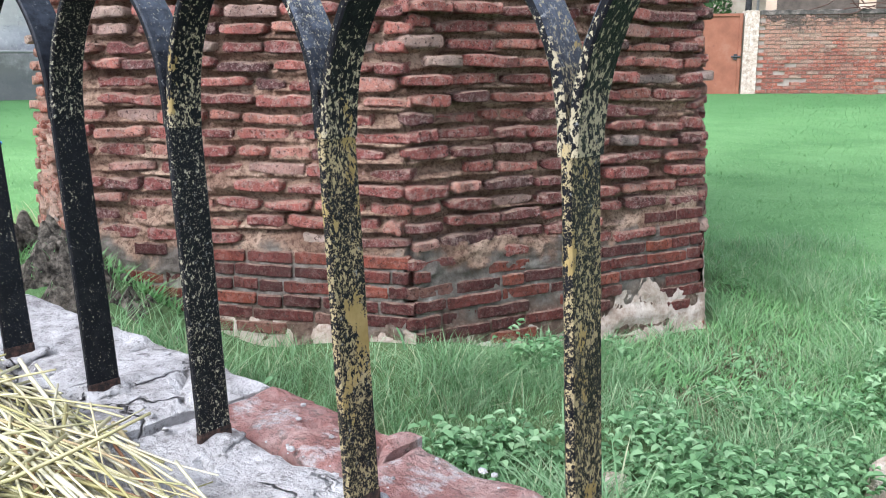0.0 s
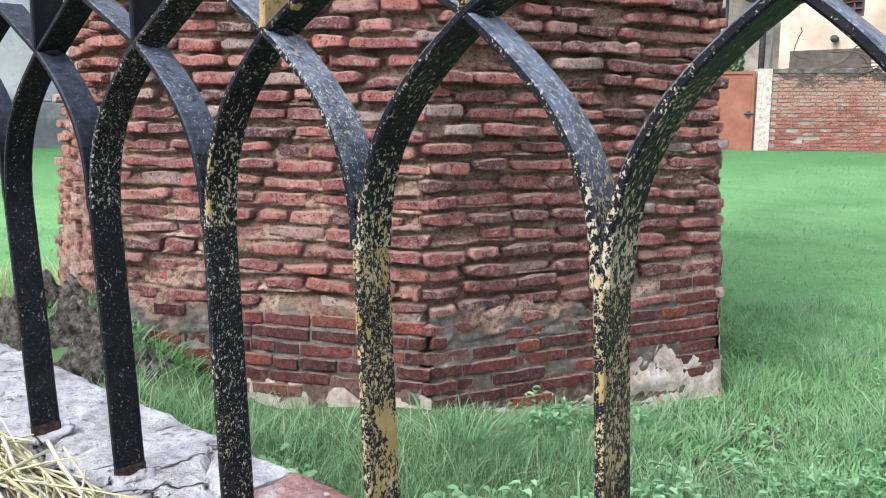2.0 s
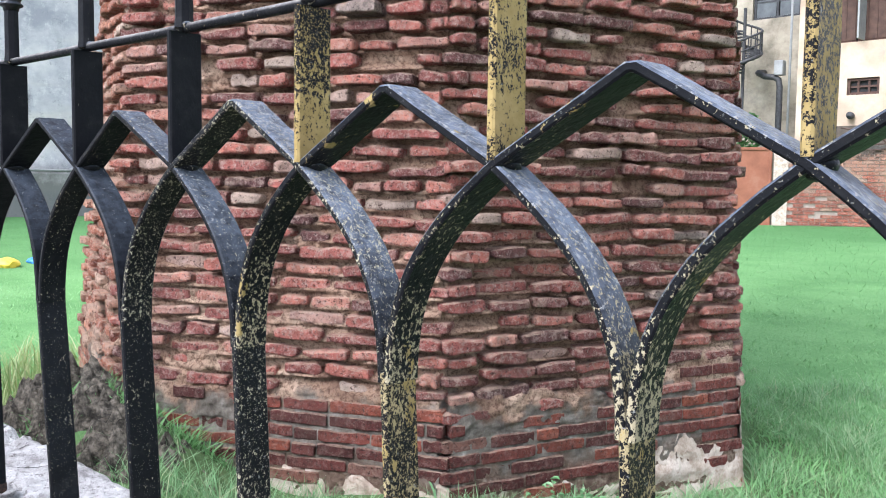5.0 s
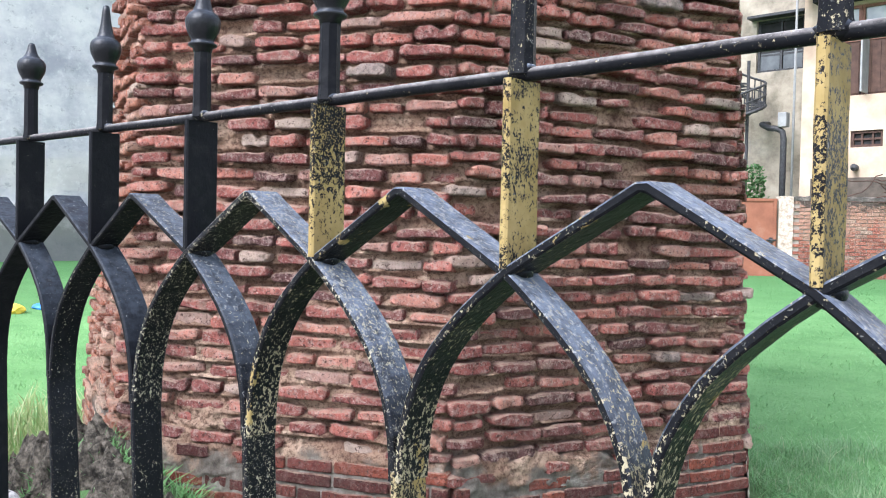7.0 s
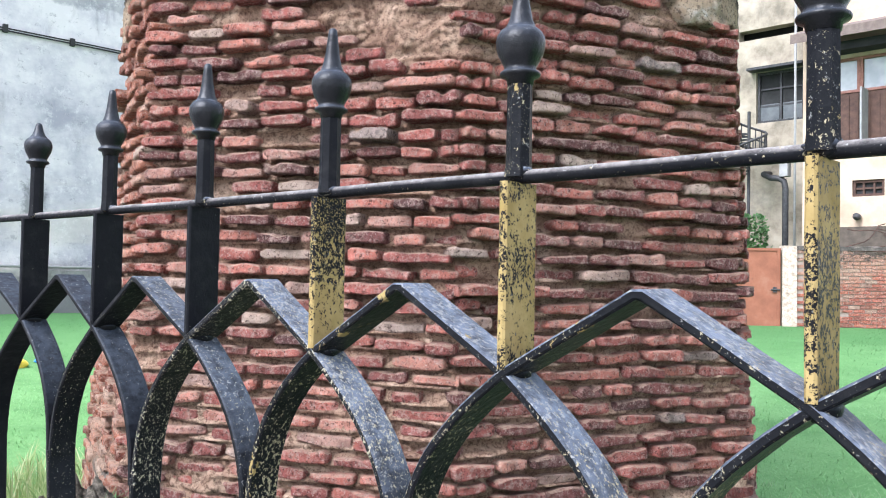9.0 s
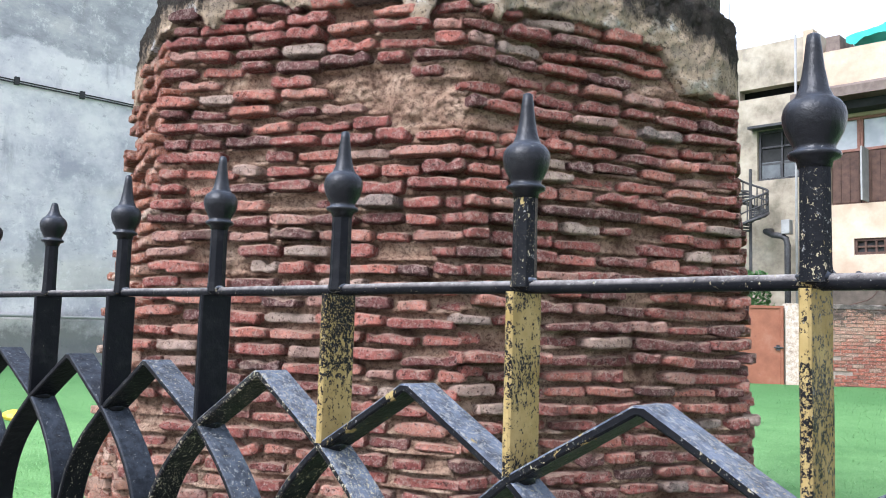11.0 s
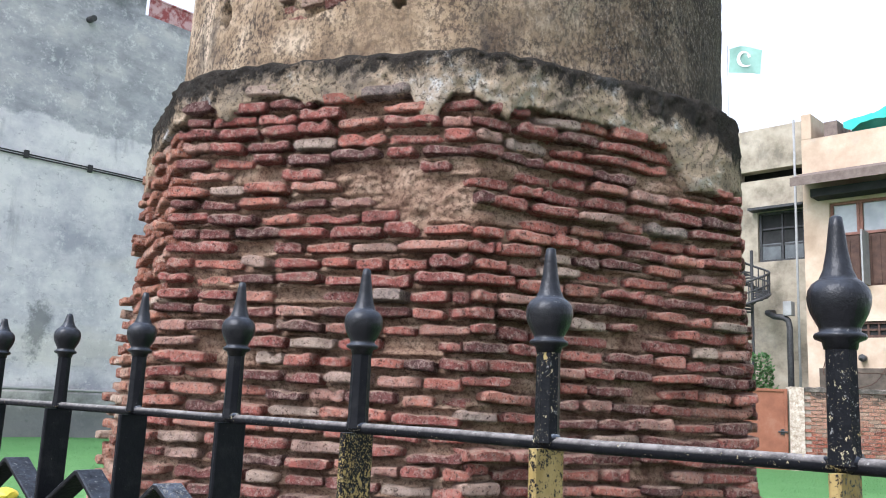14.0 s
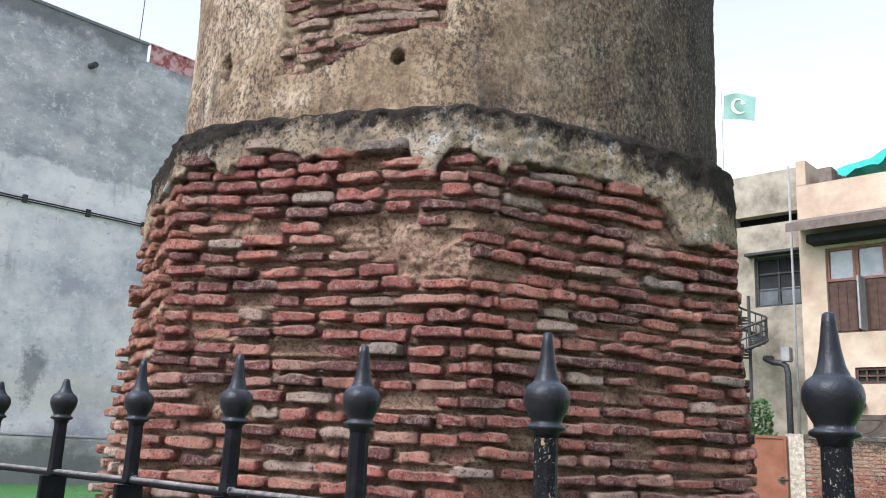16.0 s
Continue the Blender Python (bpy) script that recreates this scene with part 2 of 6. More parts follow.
def mat_iron(name, chip, grain=150, patchy=0.25, fall=0.0, flakes=0.0, pale=0.5, veil=0.75, scuffs=0.615, sheen_dust_tint=(0.17, 0.20, 0.26), gloss=0.40):
    """Black gloss paint over ochre: pale flecks where it is chipped (the lower chip, the more), peeled places above flakes; fall: more gone towards the foot."""
    m = Mat(name, gloss, 0, 0.07 + 1.5 * max(0.0, 0.4 - gloss)).world_co()
    fleck = m.noise(grain, 5, 0.72, m.stretched(1, 1, 0.75))
    cloud = m.math("SUBTRACT", m.noise(14, 4, 0.6), 0.5)
    mask = m.math("ADD", fleck, m.math("MULTIPLY", cloud, patchy))
    if fall:
        mask = m.math("ADD", mask, m.math("MULTIPLY", m.math("SUBTRACT", 0.655, m.axis(2)), fall))
    worn = m.ramp(mask, [(chip, 0.0), (chip + 0.012, 1.0)])
    dots = m.ramp(m.noise(grain * 2.4, 3, 0.6), [(chip + 0.06, 0.0), (chip + 0.075, 0.85)])
    worn = m.math("MAXIMUM", worn, dots)
    peel = 0.0
    if flakes:
        # larger places where the black has peeled off
        peel = m.ramp(m.math("ADD", m.noise(22, 4, 0.6, m.stretched(1, 1, 0.5)), m.math("MULTIPLY", m.math("SUBTRACT", fleck, 0.5), 0.35)), [(flakes, 0.0), (flakes + 0.01, 1.0)])
        worn = m.math("MAXIMUM", worn, peel)
    dust = m.ramp(m.noise(40, 5, 0.7), [(0.5, 0.0), (0.8, 0.2)])
    paint = m.mix(dust, (0.0060, 0.0064, 0.0078), (0.06, 0.058, 0.055))
    ochre = m.ramp(m.noise(30, 5, 0.65), [(0.3, (0.20, 0.142, 0.050)), (0.7, (0.31, 0.235, 0.100))])
    chipped = m.mix(pale, ochre, (0.32, 0.30, 0.225))
    if flakes:
        chipped = m.mix(peel, chipped, ochre)
    # sky sheen painted into the colour of upward faces, together with settled dust
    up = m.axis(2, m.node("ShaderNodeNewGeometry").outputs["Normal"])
    sheen_dust = m.math("MULTIPLY", m.ramp(up, [(0.10, 0.0), (0.80, veil)]), m.ramp(m.noise(60, 6, 0.75), [(0.34, 0.2), (0.60, 1.0)]))
    paint = m.mix(sheen_dust, paint, sheen_dust_tint)
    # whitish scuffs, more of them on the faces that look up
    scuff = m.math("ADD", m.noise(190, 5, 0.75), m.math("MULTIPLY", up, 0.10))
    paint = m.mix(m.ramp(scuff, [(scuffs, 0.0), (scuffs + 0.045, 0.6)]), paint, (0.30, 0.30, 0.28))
    m.colour(m.mix(worn, paint, chipped))
    m.rough(m.ramp(worn, [(0.0, gloss), (1.0, 0.75)]))
    a = m.bump(m.noise(90, 5, 0.65), 0.35, 0.004)
    m.bump(m.math("SUBTRACT", 1.0, worn), 0.35, 0.0012, a)
    return m.m


M_IRON = mat_iron("black_paint", 0.71, 280, 0.10, pale=0.9, veil=0.40, scuffs=0.69, sheen_dust_tint=(0.10, 0.12, 0.155))
M_IRON_RAIL = mat_iron("dusty_black_paint", 0.66, 260, 0.15, veil=0.9, scuffs=0.64, sheen_dust_tint=(0.27, 0.25, 0.24))
M_IRON_SPECK = mat_iron("specked_black_paint", 0.635, 270, 0.16, pale=0.85, veil=0.6, scuffs=0.645, sheen_dust_tint=(0.14, 0.165, 0.21))
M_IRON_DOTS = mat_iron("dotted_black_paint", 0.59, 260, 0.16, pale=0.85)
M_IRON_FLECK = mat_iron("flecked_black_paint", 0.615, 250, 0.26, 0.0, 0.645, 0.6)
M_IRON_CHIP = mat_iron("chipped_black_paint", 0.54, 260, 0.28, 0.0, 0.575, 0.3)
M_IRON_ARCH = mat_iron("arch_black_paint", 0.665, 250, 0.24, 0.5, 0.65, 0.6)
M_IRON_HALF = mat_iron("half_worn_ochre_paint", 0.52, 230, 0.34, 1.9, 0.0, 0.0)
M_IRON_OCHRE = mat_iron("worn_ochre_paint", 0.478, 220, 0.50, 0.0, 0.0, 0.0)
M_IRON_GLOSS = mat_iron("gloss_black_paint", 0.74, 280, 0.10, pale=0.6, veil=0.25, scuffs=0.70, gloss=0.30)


def mat_simple(name, stops, scale, rough=0.85, bump=0.5, bump_scale=None, dist=0.01, spec=0.3, metal=0.0, second=None):
    m = Mat(name, rough, metal, spec).world_co()
    c = m.ramp(m.noise(scale, 6, 0.65), stops)
    if second:
        c = m.mix(m.ramp(m.noise(second[0], 5, 0.65), [(second[1], 0.0), (second[1] + 0.16, second[3])]), c, second[2])
    m.colour(c)
    m.bump(m.noise(bump_scale or scale * 6, 5, 0.7), bump, dist)
    return m.m


M_RUST = mat_simple("rust", [(0.36, (0.010, 0.008, 0.008)), (0.5, (0.035, 0.020, 0.015)), (0.68, (0.10, 0.05, 0.035))], 130, 0.9, 0.6)


def mat_kerb(name, stops, sparse=0.50):
    """Worn cement: dirt in the hollows, a net of dark cracks."""
    m = Mat(name, 0.92, 0, 0.2).world_co()
    c = m.ramp(m.noise(10, 6, 0.7), stops)
    c = m.mix(m.ramp(m.noise(55, 6, 0.78), [(0.53, 0.0), (0.64, 0.7)]), c, (0.10, 0.088, 0.08))
    c = m.mix(m.ramp(m.noise(16, 6, 0.72), [(0.54, 0.0), (0.62, 0.7)]), c, (0.50, 0.48, 0.465))
    warp = m.node("ShaderNodeTexNoise", Scale=9.0, Detail=5.0)
    m.link(m.co, warp.inputs["Vector"])
    add = m.node("ShaderNodeVectorMath")
    add.operation = "MULTIPLY_ADD"
    m.link(warp.outputs["Color"], add.inputs[0])
    add.inputs[1].default_value = (0.12, 0.12, 0.12)
    m.link(m.co, add.inputs[2])
    edge = m.voronoi(6.5, "DISTANCE_TO_EDGE", add.outputs[0])
    crack = m.ramp(edge, [(0.0, 1.0), (0.022, 0.0)])
    where = m.ramp(m.noise(3.5, 3), [(sparse, 0.0), (sparse + 0.06, 1.0)])
    crack = m.math("MULTIPLY", crack, where)
    m.colour(m.mix(crack, c, (0.02, 0.018, 0.016)))
    deep = m.math("SUBTRACT", m.noise(38, 6, 0.75), m.math("MULTIPLY", crack, 0.8))
    m.bump(deep, 1.0, 0.025)
    return m.m


M_KERB = mat_kerb("kerb_concrete", [(0.3, (0.20, 0.185, 0.18)), (0.45, (0.42, 0.405, 0.395)), (0.6, (0.60, 0.59, 0.58))])
M_STONE = mat_kerb("red_kerb_stone", [(0.3, (0.13, 0.06, 0.052)), (0.46, (0.30, 0.15, 0.13)), (0.6, (0.42, 0.28, 0.25))], 0.56)
M_PAVING = mat_simple("street_paving", [(0.3, (0.20, 0.19, 0.18)), (0.7, (0.34, 0.33, 0.31))], 3, 0.9, 0.5, 30, 0.01)
M_SOIL = mat_simple("dark_soil", [(0.38, (0.03, 0.026, 0.02)), (0.50, (0.115, 0.10, 0.078)), (0.64, (0.26, 0.225, 0.18))], 34, 0.95, 1.0, 55, 0.04)


def mat_straw():
    m = Mat("dry_stalk", 0.6, 0, 0.35).world_co()
    rnd = m.node("ShaderNodeObjectInfo").outputs["Random"]
    c = m.ramp(rnd, [(0.0, (0.27, 0.24, 0.09)), (0.4, (0.43, 0.40, 0.23)), (0.75, (0.56, 0.53, 0.39)), (0.93, (0.42, 0.36, 0.2)), (1.0, (0.22, 0.10, 0.05))])
    c = m.mix(m.ramp(m.noise(18, 4), [(0.5, 0.0), (0.75, 0.5)]), c, (0.30, 0.33, 0.11))
    m.colour(c)
    m.bump(m.noise(120, 3), 0.3, 0.002)
    return m.m


M_STRAW = mat_straw()


def darker_afar(m, c, tint):
    """Turf that turns a darker green towards the far walls."""
    gap = m.node("ShaderNodeVectorMath")
    gap.operation = "DISTANCE"
    m.link(m.co, gap.inputs[0])
    gap.inputs[1].default_value = (0.4, 1.6, -0.7)
    d = m.math("ADD", gap.outputs["Value"], m.math("MULTIPLY", m.math("SUBTRACT", m.noise(0.5, 5), 0.5), 6.0))
    far = m.node("ShaderNodeMapRange")
    for k, v in (("From Min", 8.0), ("From Max", 15.0), ("To Min", 0.0), ("To Max", 0.85)):
        far.inputs[k].default_value = v
    m.link(d, far.inputs["Value"])
    return m.mix(far.outputs[0], c, tint)


def mat_grass(name, stops, far=None):
    m = Mat(name, 0.55, 0, 0.35).world_co()
    rnd = m.node("ShaderNodeNewGeometry").outputs["Random Per Island"]
    c = m.ramp(rnd, stops)
    c = m.mix(m.ramp(m.noise(0.55, 4, 0.6), [(0.38, 0.0), (0.66, 0.45)]), c, (0.15, 0.34, 0.10))
    if far:
        c = darker_afar(m, c, far)
    m.colour(c)
    m.b.inputs["Subsurface Weight"].default_value = 0.0
    tr = m.node("ShaderNodeBsdfTranslucent")
    m.link(c, tr.inputs["Color"])
    mx = m.node("ShaderNodeMixShader")
    mx.inputs[0].default_value = 0.45
    m.link(m.b.outputs[0], mx.inputs[1])
    m.link(tr.outputs[0], mx.inputs[2])
    m.link(mx.outputs[0], m.t.nodes["Material Output"].inputs["Surface"])
    return m.m


M_GRASS = mat_grass("grass_blade", [(0.0, (0.11, 0.22, 0.09)), (0.5, (0.22, 0.38, 0.19)), (0.82, (0.34, 0.50, 0.29)), (1.0, (0.52, 0.52, 0.34))])
M_GRASS_FAR = mat_grass("short_grass_blade", [(0.0, (0.17, 0.35, 0.145)), (0.6, (0.23, 0.43, 0.18)), (1.0, (0.30, 0.50, 0.235))], (0.075, 0.19, 0.065))
M_WEED = mat_grass("weed_leaf", [(0.0, (0.12, 0.25, 0.11)), (0.6, (0.22, 0.39, 0.19)), (1.0, (0.36, 0.52, 0.30))])


def mat_lawn():
    """Short turf far off; darker trodden earth among the tufts by the tower."""
    m = Mat("lawn_soil", 0.95, 0, 0.2).world_co()
    turf = m.ramp(m.noise(1.3, 6, 0.65), [(0.3, (0.11, 0.25, 0.085)), (0.5, (0.16, 0.33, 0.12)), (0.72, (0.20, 0.38, 0.15))])
    turf = m.mix(m.ramp(m.noise(35, 5, 0.75), [(0.45, 0.0), (0.7, 0.5)]), turf, (0.07, 0.17, 0.05))
    turf = darker_afar(m, turf, (0.065, 0.17, 0.055))
    earth = m.ramp(m.noise(14, 6, 0.7), [(0.3, (0.035, 0.045, 0.02)), (0.55, (0.085, 0.095, 0.045)), (0.75, (0.17, 0.13, 0.085))])
    gap = m.node("ShaderNodeVectorMath")
    gap.operation = "DISTANCE"
    m.link(m.co, gap.inputs[0])
    gap.inputs[1].default_value = (0.4, 1.6, -0.7)
    d = m.math("ADD", gap.outputs["Value"], m.math("MULTIPLY", m.noise(1.6, 5), 2.2))
    near = m.node("ShaderNodeMapRange")
    for k, v in (("From Min", 4.4), ("From Max", 2.4), ("To Min", 0.0), ("To Max", 0.7)):
        near.inputs[k].default_value = v
    m.link(d, near.inputs["Value"])
    m.colour(m.mix(near.outputs[0], turf, earth))
    m.bump(m.noise(30, 5, 0.7), 0.9, 0.03)
    return m.m


M_LAWN = mat_lawn()


def mat_grey_wall():
    m = Mat("grey_cement_wall", 0.9, 0, 0.2).world_co()
    c = m.ramp(m.noise(0.6, 7, 0.65, m.stretched(1, 1, 1.3)), [(0.38, (0.33, 0.325, 0.365)), (0.50, (0.49, 0.47, 0.50)), (0.62, (0.63, 0.60, 0.60))])
    # warm and cool cement in level lifts, the upper ones darker
    lift = m.noise(0.35, 6, 0.6, m.stretched(0.3, 0.3, 2.2))
    c = m.mix(m.ramp(lift, [(0.50, 0.0), (0.60, 0.5)]), c, (0.58, 0.535, 0.475))
    edge = m.math("ADD", m.axis(2), m.math("MULTIPLY", m.math("SUBTRACT", m.noise(0.9, 7, 0.7), 0.5), 0.7))
    upper = m.node("ShaderNodeMapRange")
    for k, v in (("From Min", 6.52), ("From Max", 6.60), ("To Min", 0.0), ("To Max", 1.0)):
        upper.inputs[k].default_value = v
    m.link(edge, upper.inputs["Value"])
    grey = m.ramp(m.noise(0.8, 7, 0.7, m.stretched(1, 1, 1.8)), [(0.38, (0.20, 0.205, 0.225)), (0.52, (0.33, 0.327, 0.345)), (0.66, (0.45, 0.43, 0.42))])
    c = m.mix(m.math("MULTIPLY", upper.outputs[0], 0.85), c, grey)
    # pale scraped flecks, dark pocks, runs of damp
    c = m.mix(m.ramp(m.noise(5, 7, 0.78), [(0.54, 0.0), (0.64, 0.5)]), c, (0.70, 0.68, 0.67))
    c = m.mix(m.ramp(m.noise(3.2, 8, 0.8, m.stretched(1, 1, 1.6)), [(0.57, 0.0), (0.63, 0.5)]), c, (0.20, 0.20, 0.215))
    c = m.mix(m.ramp(m.noise(1.3, 6, 0.7, m.stretched(1, 1, 0.25)), [(0.60, 0.0), (0.72, 0.5)]), c, (0.20, 0.20, 0.20))
    z = m.axis(2)
    wob = m.math("ADD", z, m.math("MULTIPLY", m.noise(0.9, 6, 0.7), 2.4))
    top = m.node("ShaderNodeMapRange")
    for k, v in (("From Min", 10.70), ("From Max", 11.15), ("To Min", 0.0), ("To Max", 0.72)):
        top.inputs[k].default_value = v
    m.link(wob, top.inputs["Value"])
    c = m.mix(top.outputs[0], c, (0.085, 0.088, 0.092))
    # sooty blotch low on the wall
    dy = m.math("MULTIPLY", m.math("SUBTRACT", m.axis(1), 6.75), 2.6)
    dz = m.math("MULTIPLY", m.math("SUBTRACT", m.axis(2), 1.9), 1.0)
    away = m.math("SQRT", m.math("ADD", m.math("MULTIPLY", dy, dy), m.math("MULTIPLY", dz, dz)))
    away = m.math("ADD", away, m.math("MULTIPLY", m.math("SUBTRACT", m.noise(2.6, 7, 0.75), 0.5), 2.6))
    c = m.mix(m.ramp(away, [(0.35, 0.7), (0.75, 0.0)]), c, (0.12, 0.125, 0.13))
    low = m.node("ShaderNodeMapRange")
    for k, v in (("From Min", 2.2), ("From Max", 1.5), ("To Min", 0.0), ("To Max", 0.8)):
        low.inputs[k].default_value = v
    m.link(wob, low.inputs["Value"])
    c = m.mix(low.outputs[0], c, (0.10, 0.105, 0.095))
    m.colour(c)
    m.bump(m.noise(6, 6, 0.7), 0.5, 0.04)
    return m.m


M_GREYWALL = mat_grey_wall()
M_CREAM = mat_simple("cream_plaster", [(0.3, (0.33, 0.245, 0.175)), (0.5, (0.45, 0.345, 0.255)), (0.68, (0.54, 0.445, 0.35))], 0.9, 0.9, 0.3, 8, 0.02,
                     second=(1.6, 0.60, (0.30, 0.27, 0.23), 0.7))
M_CREAM2 = mat_simple("pale_plaster", [(0.34, (0.16, 0.138, 0.105)), (0.48, (0.275, 0.238, 0.182)), (0.64, (0.37, 0.325, 0.255))], 1.5, 0.9, 0.3, 8, 0.02,
                      second=(1.0, 0.53, (0.13, 0.12, 0.105), 0.75))
# near-black colour that stands for shade: unlit rooms, vent, under the awning
M_DARK = mat_simple("shade_black", [(0.3, (0.012, 0.012, 0.012)), (0.7, (0.03, 0.03, 0.03))], 3, 0.9, 0.1)
M_WOOD = mat_simple("brown_painted_wood", [(0.3, (0.045, 0.024, 0.018)), (0.7, (0.10, 0.055, 0.04))], 7, 0.7, 0.3)
M_FRAME = mat_simple("red_brown_frame", [(0.3, (0.17, 0.075, 0.055)), (0.7, (0.27, 0.13, 0.10))], 9, 0.7, 0.2)
M_METAL = mat_simple("dark_metal", [(0.3, (0.02, 0.02, 0.022)), (0.7, (0.06, 0.06, 0.062))], 12, 0.55, 0.2)
M_PIPE = mat_simple("grey_pipe", [(0.3, (0.20, 0.20, 0.20)), (0.7, (0.30, 0.30, 0.29))], 5, 0.6, 0.2)
M_GATE = mat_simple("orange_rusted_gate", [(0.3, (0.18, 0.068, 0.040)), (0.55, (0.25, 0.098, 0.057)), (0.75, (0.29, 0.135, 0.088))], 2.2, 0.75, 0.3, 20, 0.01,
                    second=(6, 0.64, (0.12, 0.05, 0.04), 0.8))
M_AWN = mat_simple("brown_awning", [(0.3, (0.10, 0.075, 0.065)), (0.7, (0.19, 0.15, 0.13))], 4, 0.9, 0.4)
M_TARP = mat_simple("teal_tarpaulin", [(0.3, (0.018, 0.30, 0.25)), (0.7, (0.05, 0.46, 0.39))], 3, 0.6, 0.3)
M_FLAG = mat_simple("green_cloth", [(0.3, (0.17, 0.30, 0.25)), (0.7, (0.23, 0.37, 0.32))], 3, 0.8, 0.2)
M_WHITE = mat_simple("white_paint", [(0.3, (0.68, 0.68, 0.66)), (0.7, (0.80, 0.80, 0.78))], 5, 0.7, 0.2)
M_REDRAIL = mat_simple("red_grille", [(0.42, (0.26, 0.06, 0.06)), (0.55, (0.50, 0.32, 0.32))], 4, 0.6, 0.2)
M_CABLE = mat_simple("black_cable", [(0.3, (0.012, 0.012, 0.013)), (0.7, (0.03, 0.03, 0.03))], 9, 0.5, 0.1)
M_LITTER_Y = mat_simple("yellow_plastic", [(0.3, (0.70, 0.48, 0.04)), (0.7, (0.80, 0.58, 0.08))], 30, 0.4, 0.1)
M_LITTER_B = mat_simple("blue_plastic", [(0.3, (0.03, 0.16, 0.50)), (0.7, (0.06, 0.25, 0.62))], 30, 0.4, 0.1)
M_LITTER_W = mat_simple("white_plastic", [(0.3, (0.60, 0.60, 0.58)), (0.7, (0.75, 0.75, 0.73))], 30, 0.5, 0.2)


def mat_pane():
    m = Mat("window_pane", 0.12, 0, 0.6).world_co()
    m.colour(m.ramp(m.noise(2, 3), [(0.3, (0.22, 0.24, 0.25)), (0.7, (0.36, 0.38, 0.38))]))
    return m.m


M_PANE = mat_pane()
M_PANE_DIM = mat_simple("dusty_dim_pane", [(0.3, (0.05, 0.056, 0.06)), (0.7, (0.12, 0.13, 0.135))], 2.5, 0.3, 0.1, spec=0.4)
FAR_RED = [(0.0, (0.24, 0.080, 0.052)), (0.3, (0.36, 0.095, 0.058)), (0.6, (0.46, 0.145, 0.088)), (0.85, (0.36, 0.19, 0.135)), (1.0, (0.44, 0.31, 0.23))]
M_FARBRICK = mat_brick("garden_wall_brick", True, FAR_RED, True)
M_FARBRICK_REST = mat_brick("garden_wall_brick_rest", False, FAR_RED, True)
M_COPING = mat_simple("blackened_coping", [(0.3, (0.035, 0.032, 0.028)), (0.5, (0.09, 0.08, 0.07)), (0.7, (0.24, 0.20, 0.17))], 6, 0.95, 0.8, 20, 0.03)
M_PLINTH = mat_simple("dark_brown_plinth", [(0.3, (0.05, 0.041, 0.033)), (0.7, (0.115, 0.093, 0.074))], 5, 0.9, 0.5, 18, 0.02)
M_FARMORTAR = mat_simple("garden_wall_mortar", [(0.3, (0.20, 0.16, 0.13)), (0.7, (0.38, 0.32, 0.27))], 4, 0.95, 0.6, 20, 0.02,
                         second=(1.0, 0.56, (0.09, 0.08, 0.075), 0.7))


# ---- mesh helpers ----
def mesh_of(name, verts, faces, material, smooth=False):
    me = bpy.data.meshes.new(name)
    me.from_pydata([tuple(v) for v in verts], [], [tuple(f) for f in faces])
    me.materials.append(material)
    if smooth:
        me.polygons.foreach_set("use_smooth", [True] * len(me.polygons))
    me.update()
    return me


def put(name, me, parent=None, m=None, label=""):
    ob = new(name, me)
    if parent is not None:
        ob.parent = parent
    if m is not None:
        ob.matrix_basis = m
    if label:
        tagged(ob, label)
    return ob


def part(name, bm, material, parent, label="", smooth=False):
    me = bpy.data.meshes.new(name)
    bm.normal_update()
    bm.to_mesh(me)
    bm.free()
    me.materials.append(material)
    if smooth:
        me.polygons.foreach_set("use_smooth", [True] * len(me.polygons))
    return put(name, me, parent, None, label)


def thing(name, label, category, group="", kind="", place=(0, 0, 0)):
    ob = new(name)
    ob.location = place
    return tagged(ob, label, category, group, kind)


def bm_box(x0, x1, y0, y1, z0, z1, bevel=0.0, bm=None):
    bm = bm or bmesh.new()
    made = bmesh.ops.create_cube(bm, size=1.0)["verts"]
    bmesh.ops.scale(bm, vec=(x1 - x0, y1 - y0, z1 - z0), verts=made)
    bmesh.ops.translate(bm, vec=((x0 + x1) / 2, (y0 + y1) / 2, (z0 + z1) / 2), verts=made)
    if bevel:
        edges = list({e for v in made for e in v.link_edges})
        bmesh.ops.bevel(bm, geom=edges, offset=bevel, segments=2, affect="EDGES", profile=0.6)
    return bm


def tube(points, radius, sides=8, closed_ends=True, bm=None):
    """A round bar along points; radius: one number or one for each point."""
    bm = bm or bmesh.new()
    pts = [Vector(p) for p in points]
    rad = radius if hasattr(radius, "__len__") else [radius] * len(pts)
    rings = []
    side = None
    for i, p in enumerate(pts):
        d = (pts[min(i + 1, len(pts) - 1)] - pts[max(i - 1, 0)]).normalized()
        if side is None:
            side = d.orthogonal().normalized()
        side = (side - d * side.dot(d)).normalized()
        up = d.cross(side)
        rings.append([bm.verts.new(p + (side * math.cos(a) + up * math.sin(a)) * rad[i]) for a in [2 * math.pi * k / sides for k in range(sides)]])
    for a, b in zip(rings, rings[1:]):
        for k in range(sides):
            bm.faces.new((a[k], a[(k + 1) % sides], b[(k + 1) % sides], b[k]))
    if closed_ends:
        bm.faces.new(rings[0][::-1])
        bm.faces.new(rings[-1])
    return bm


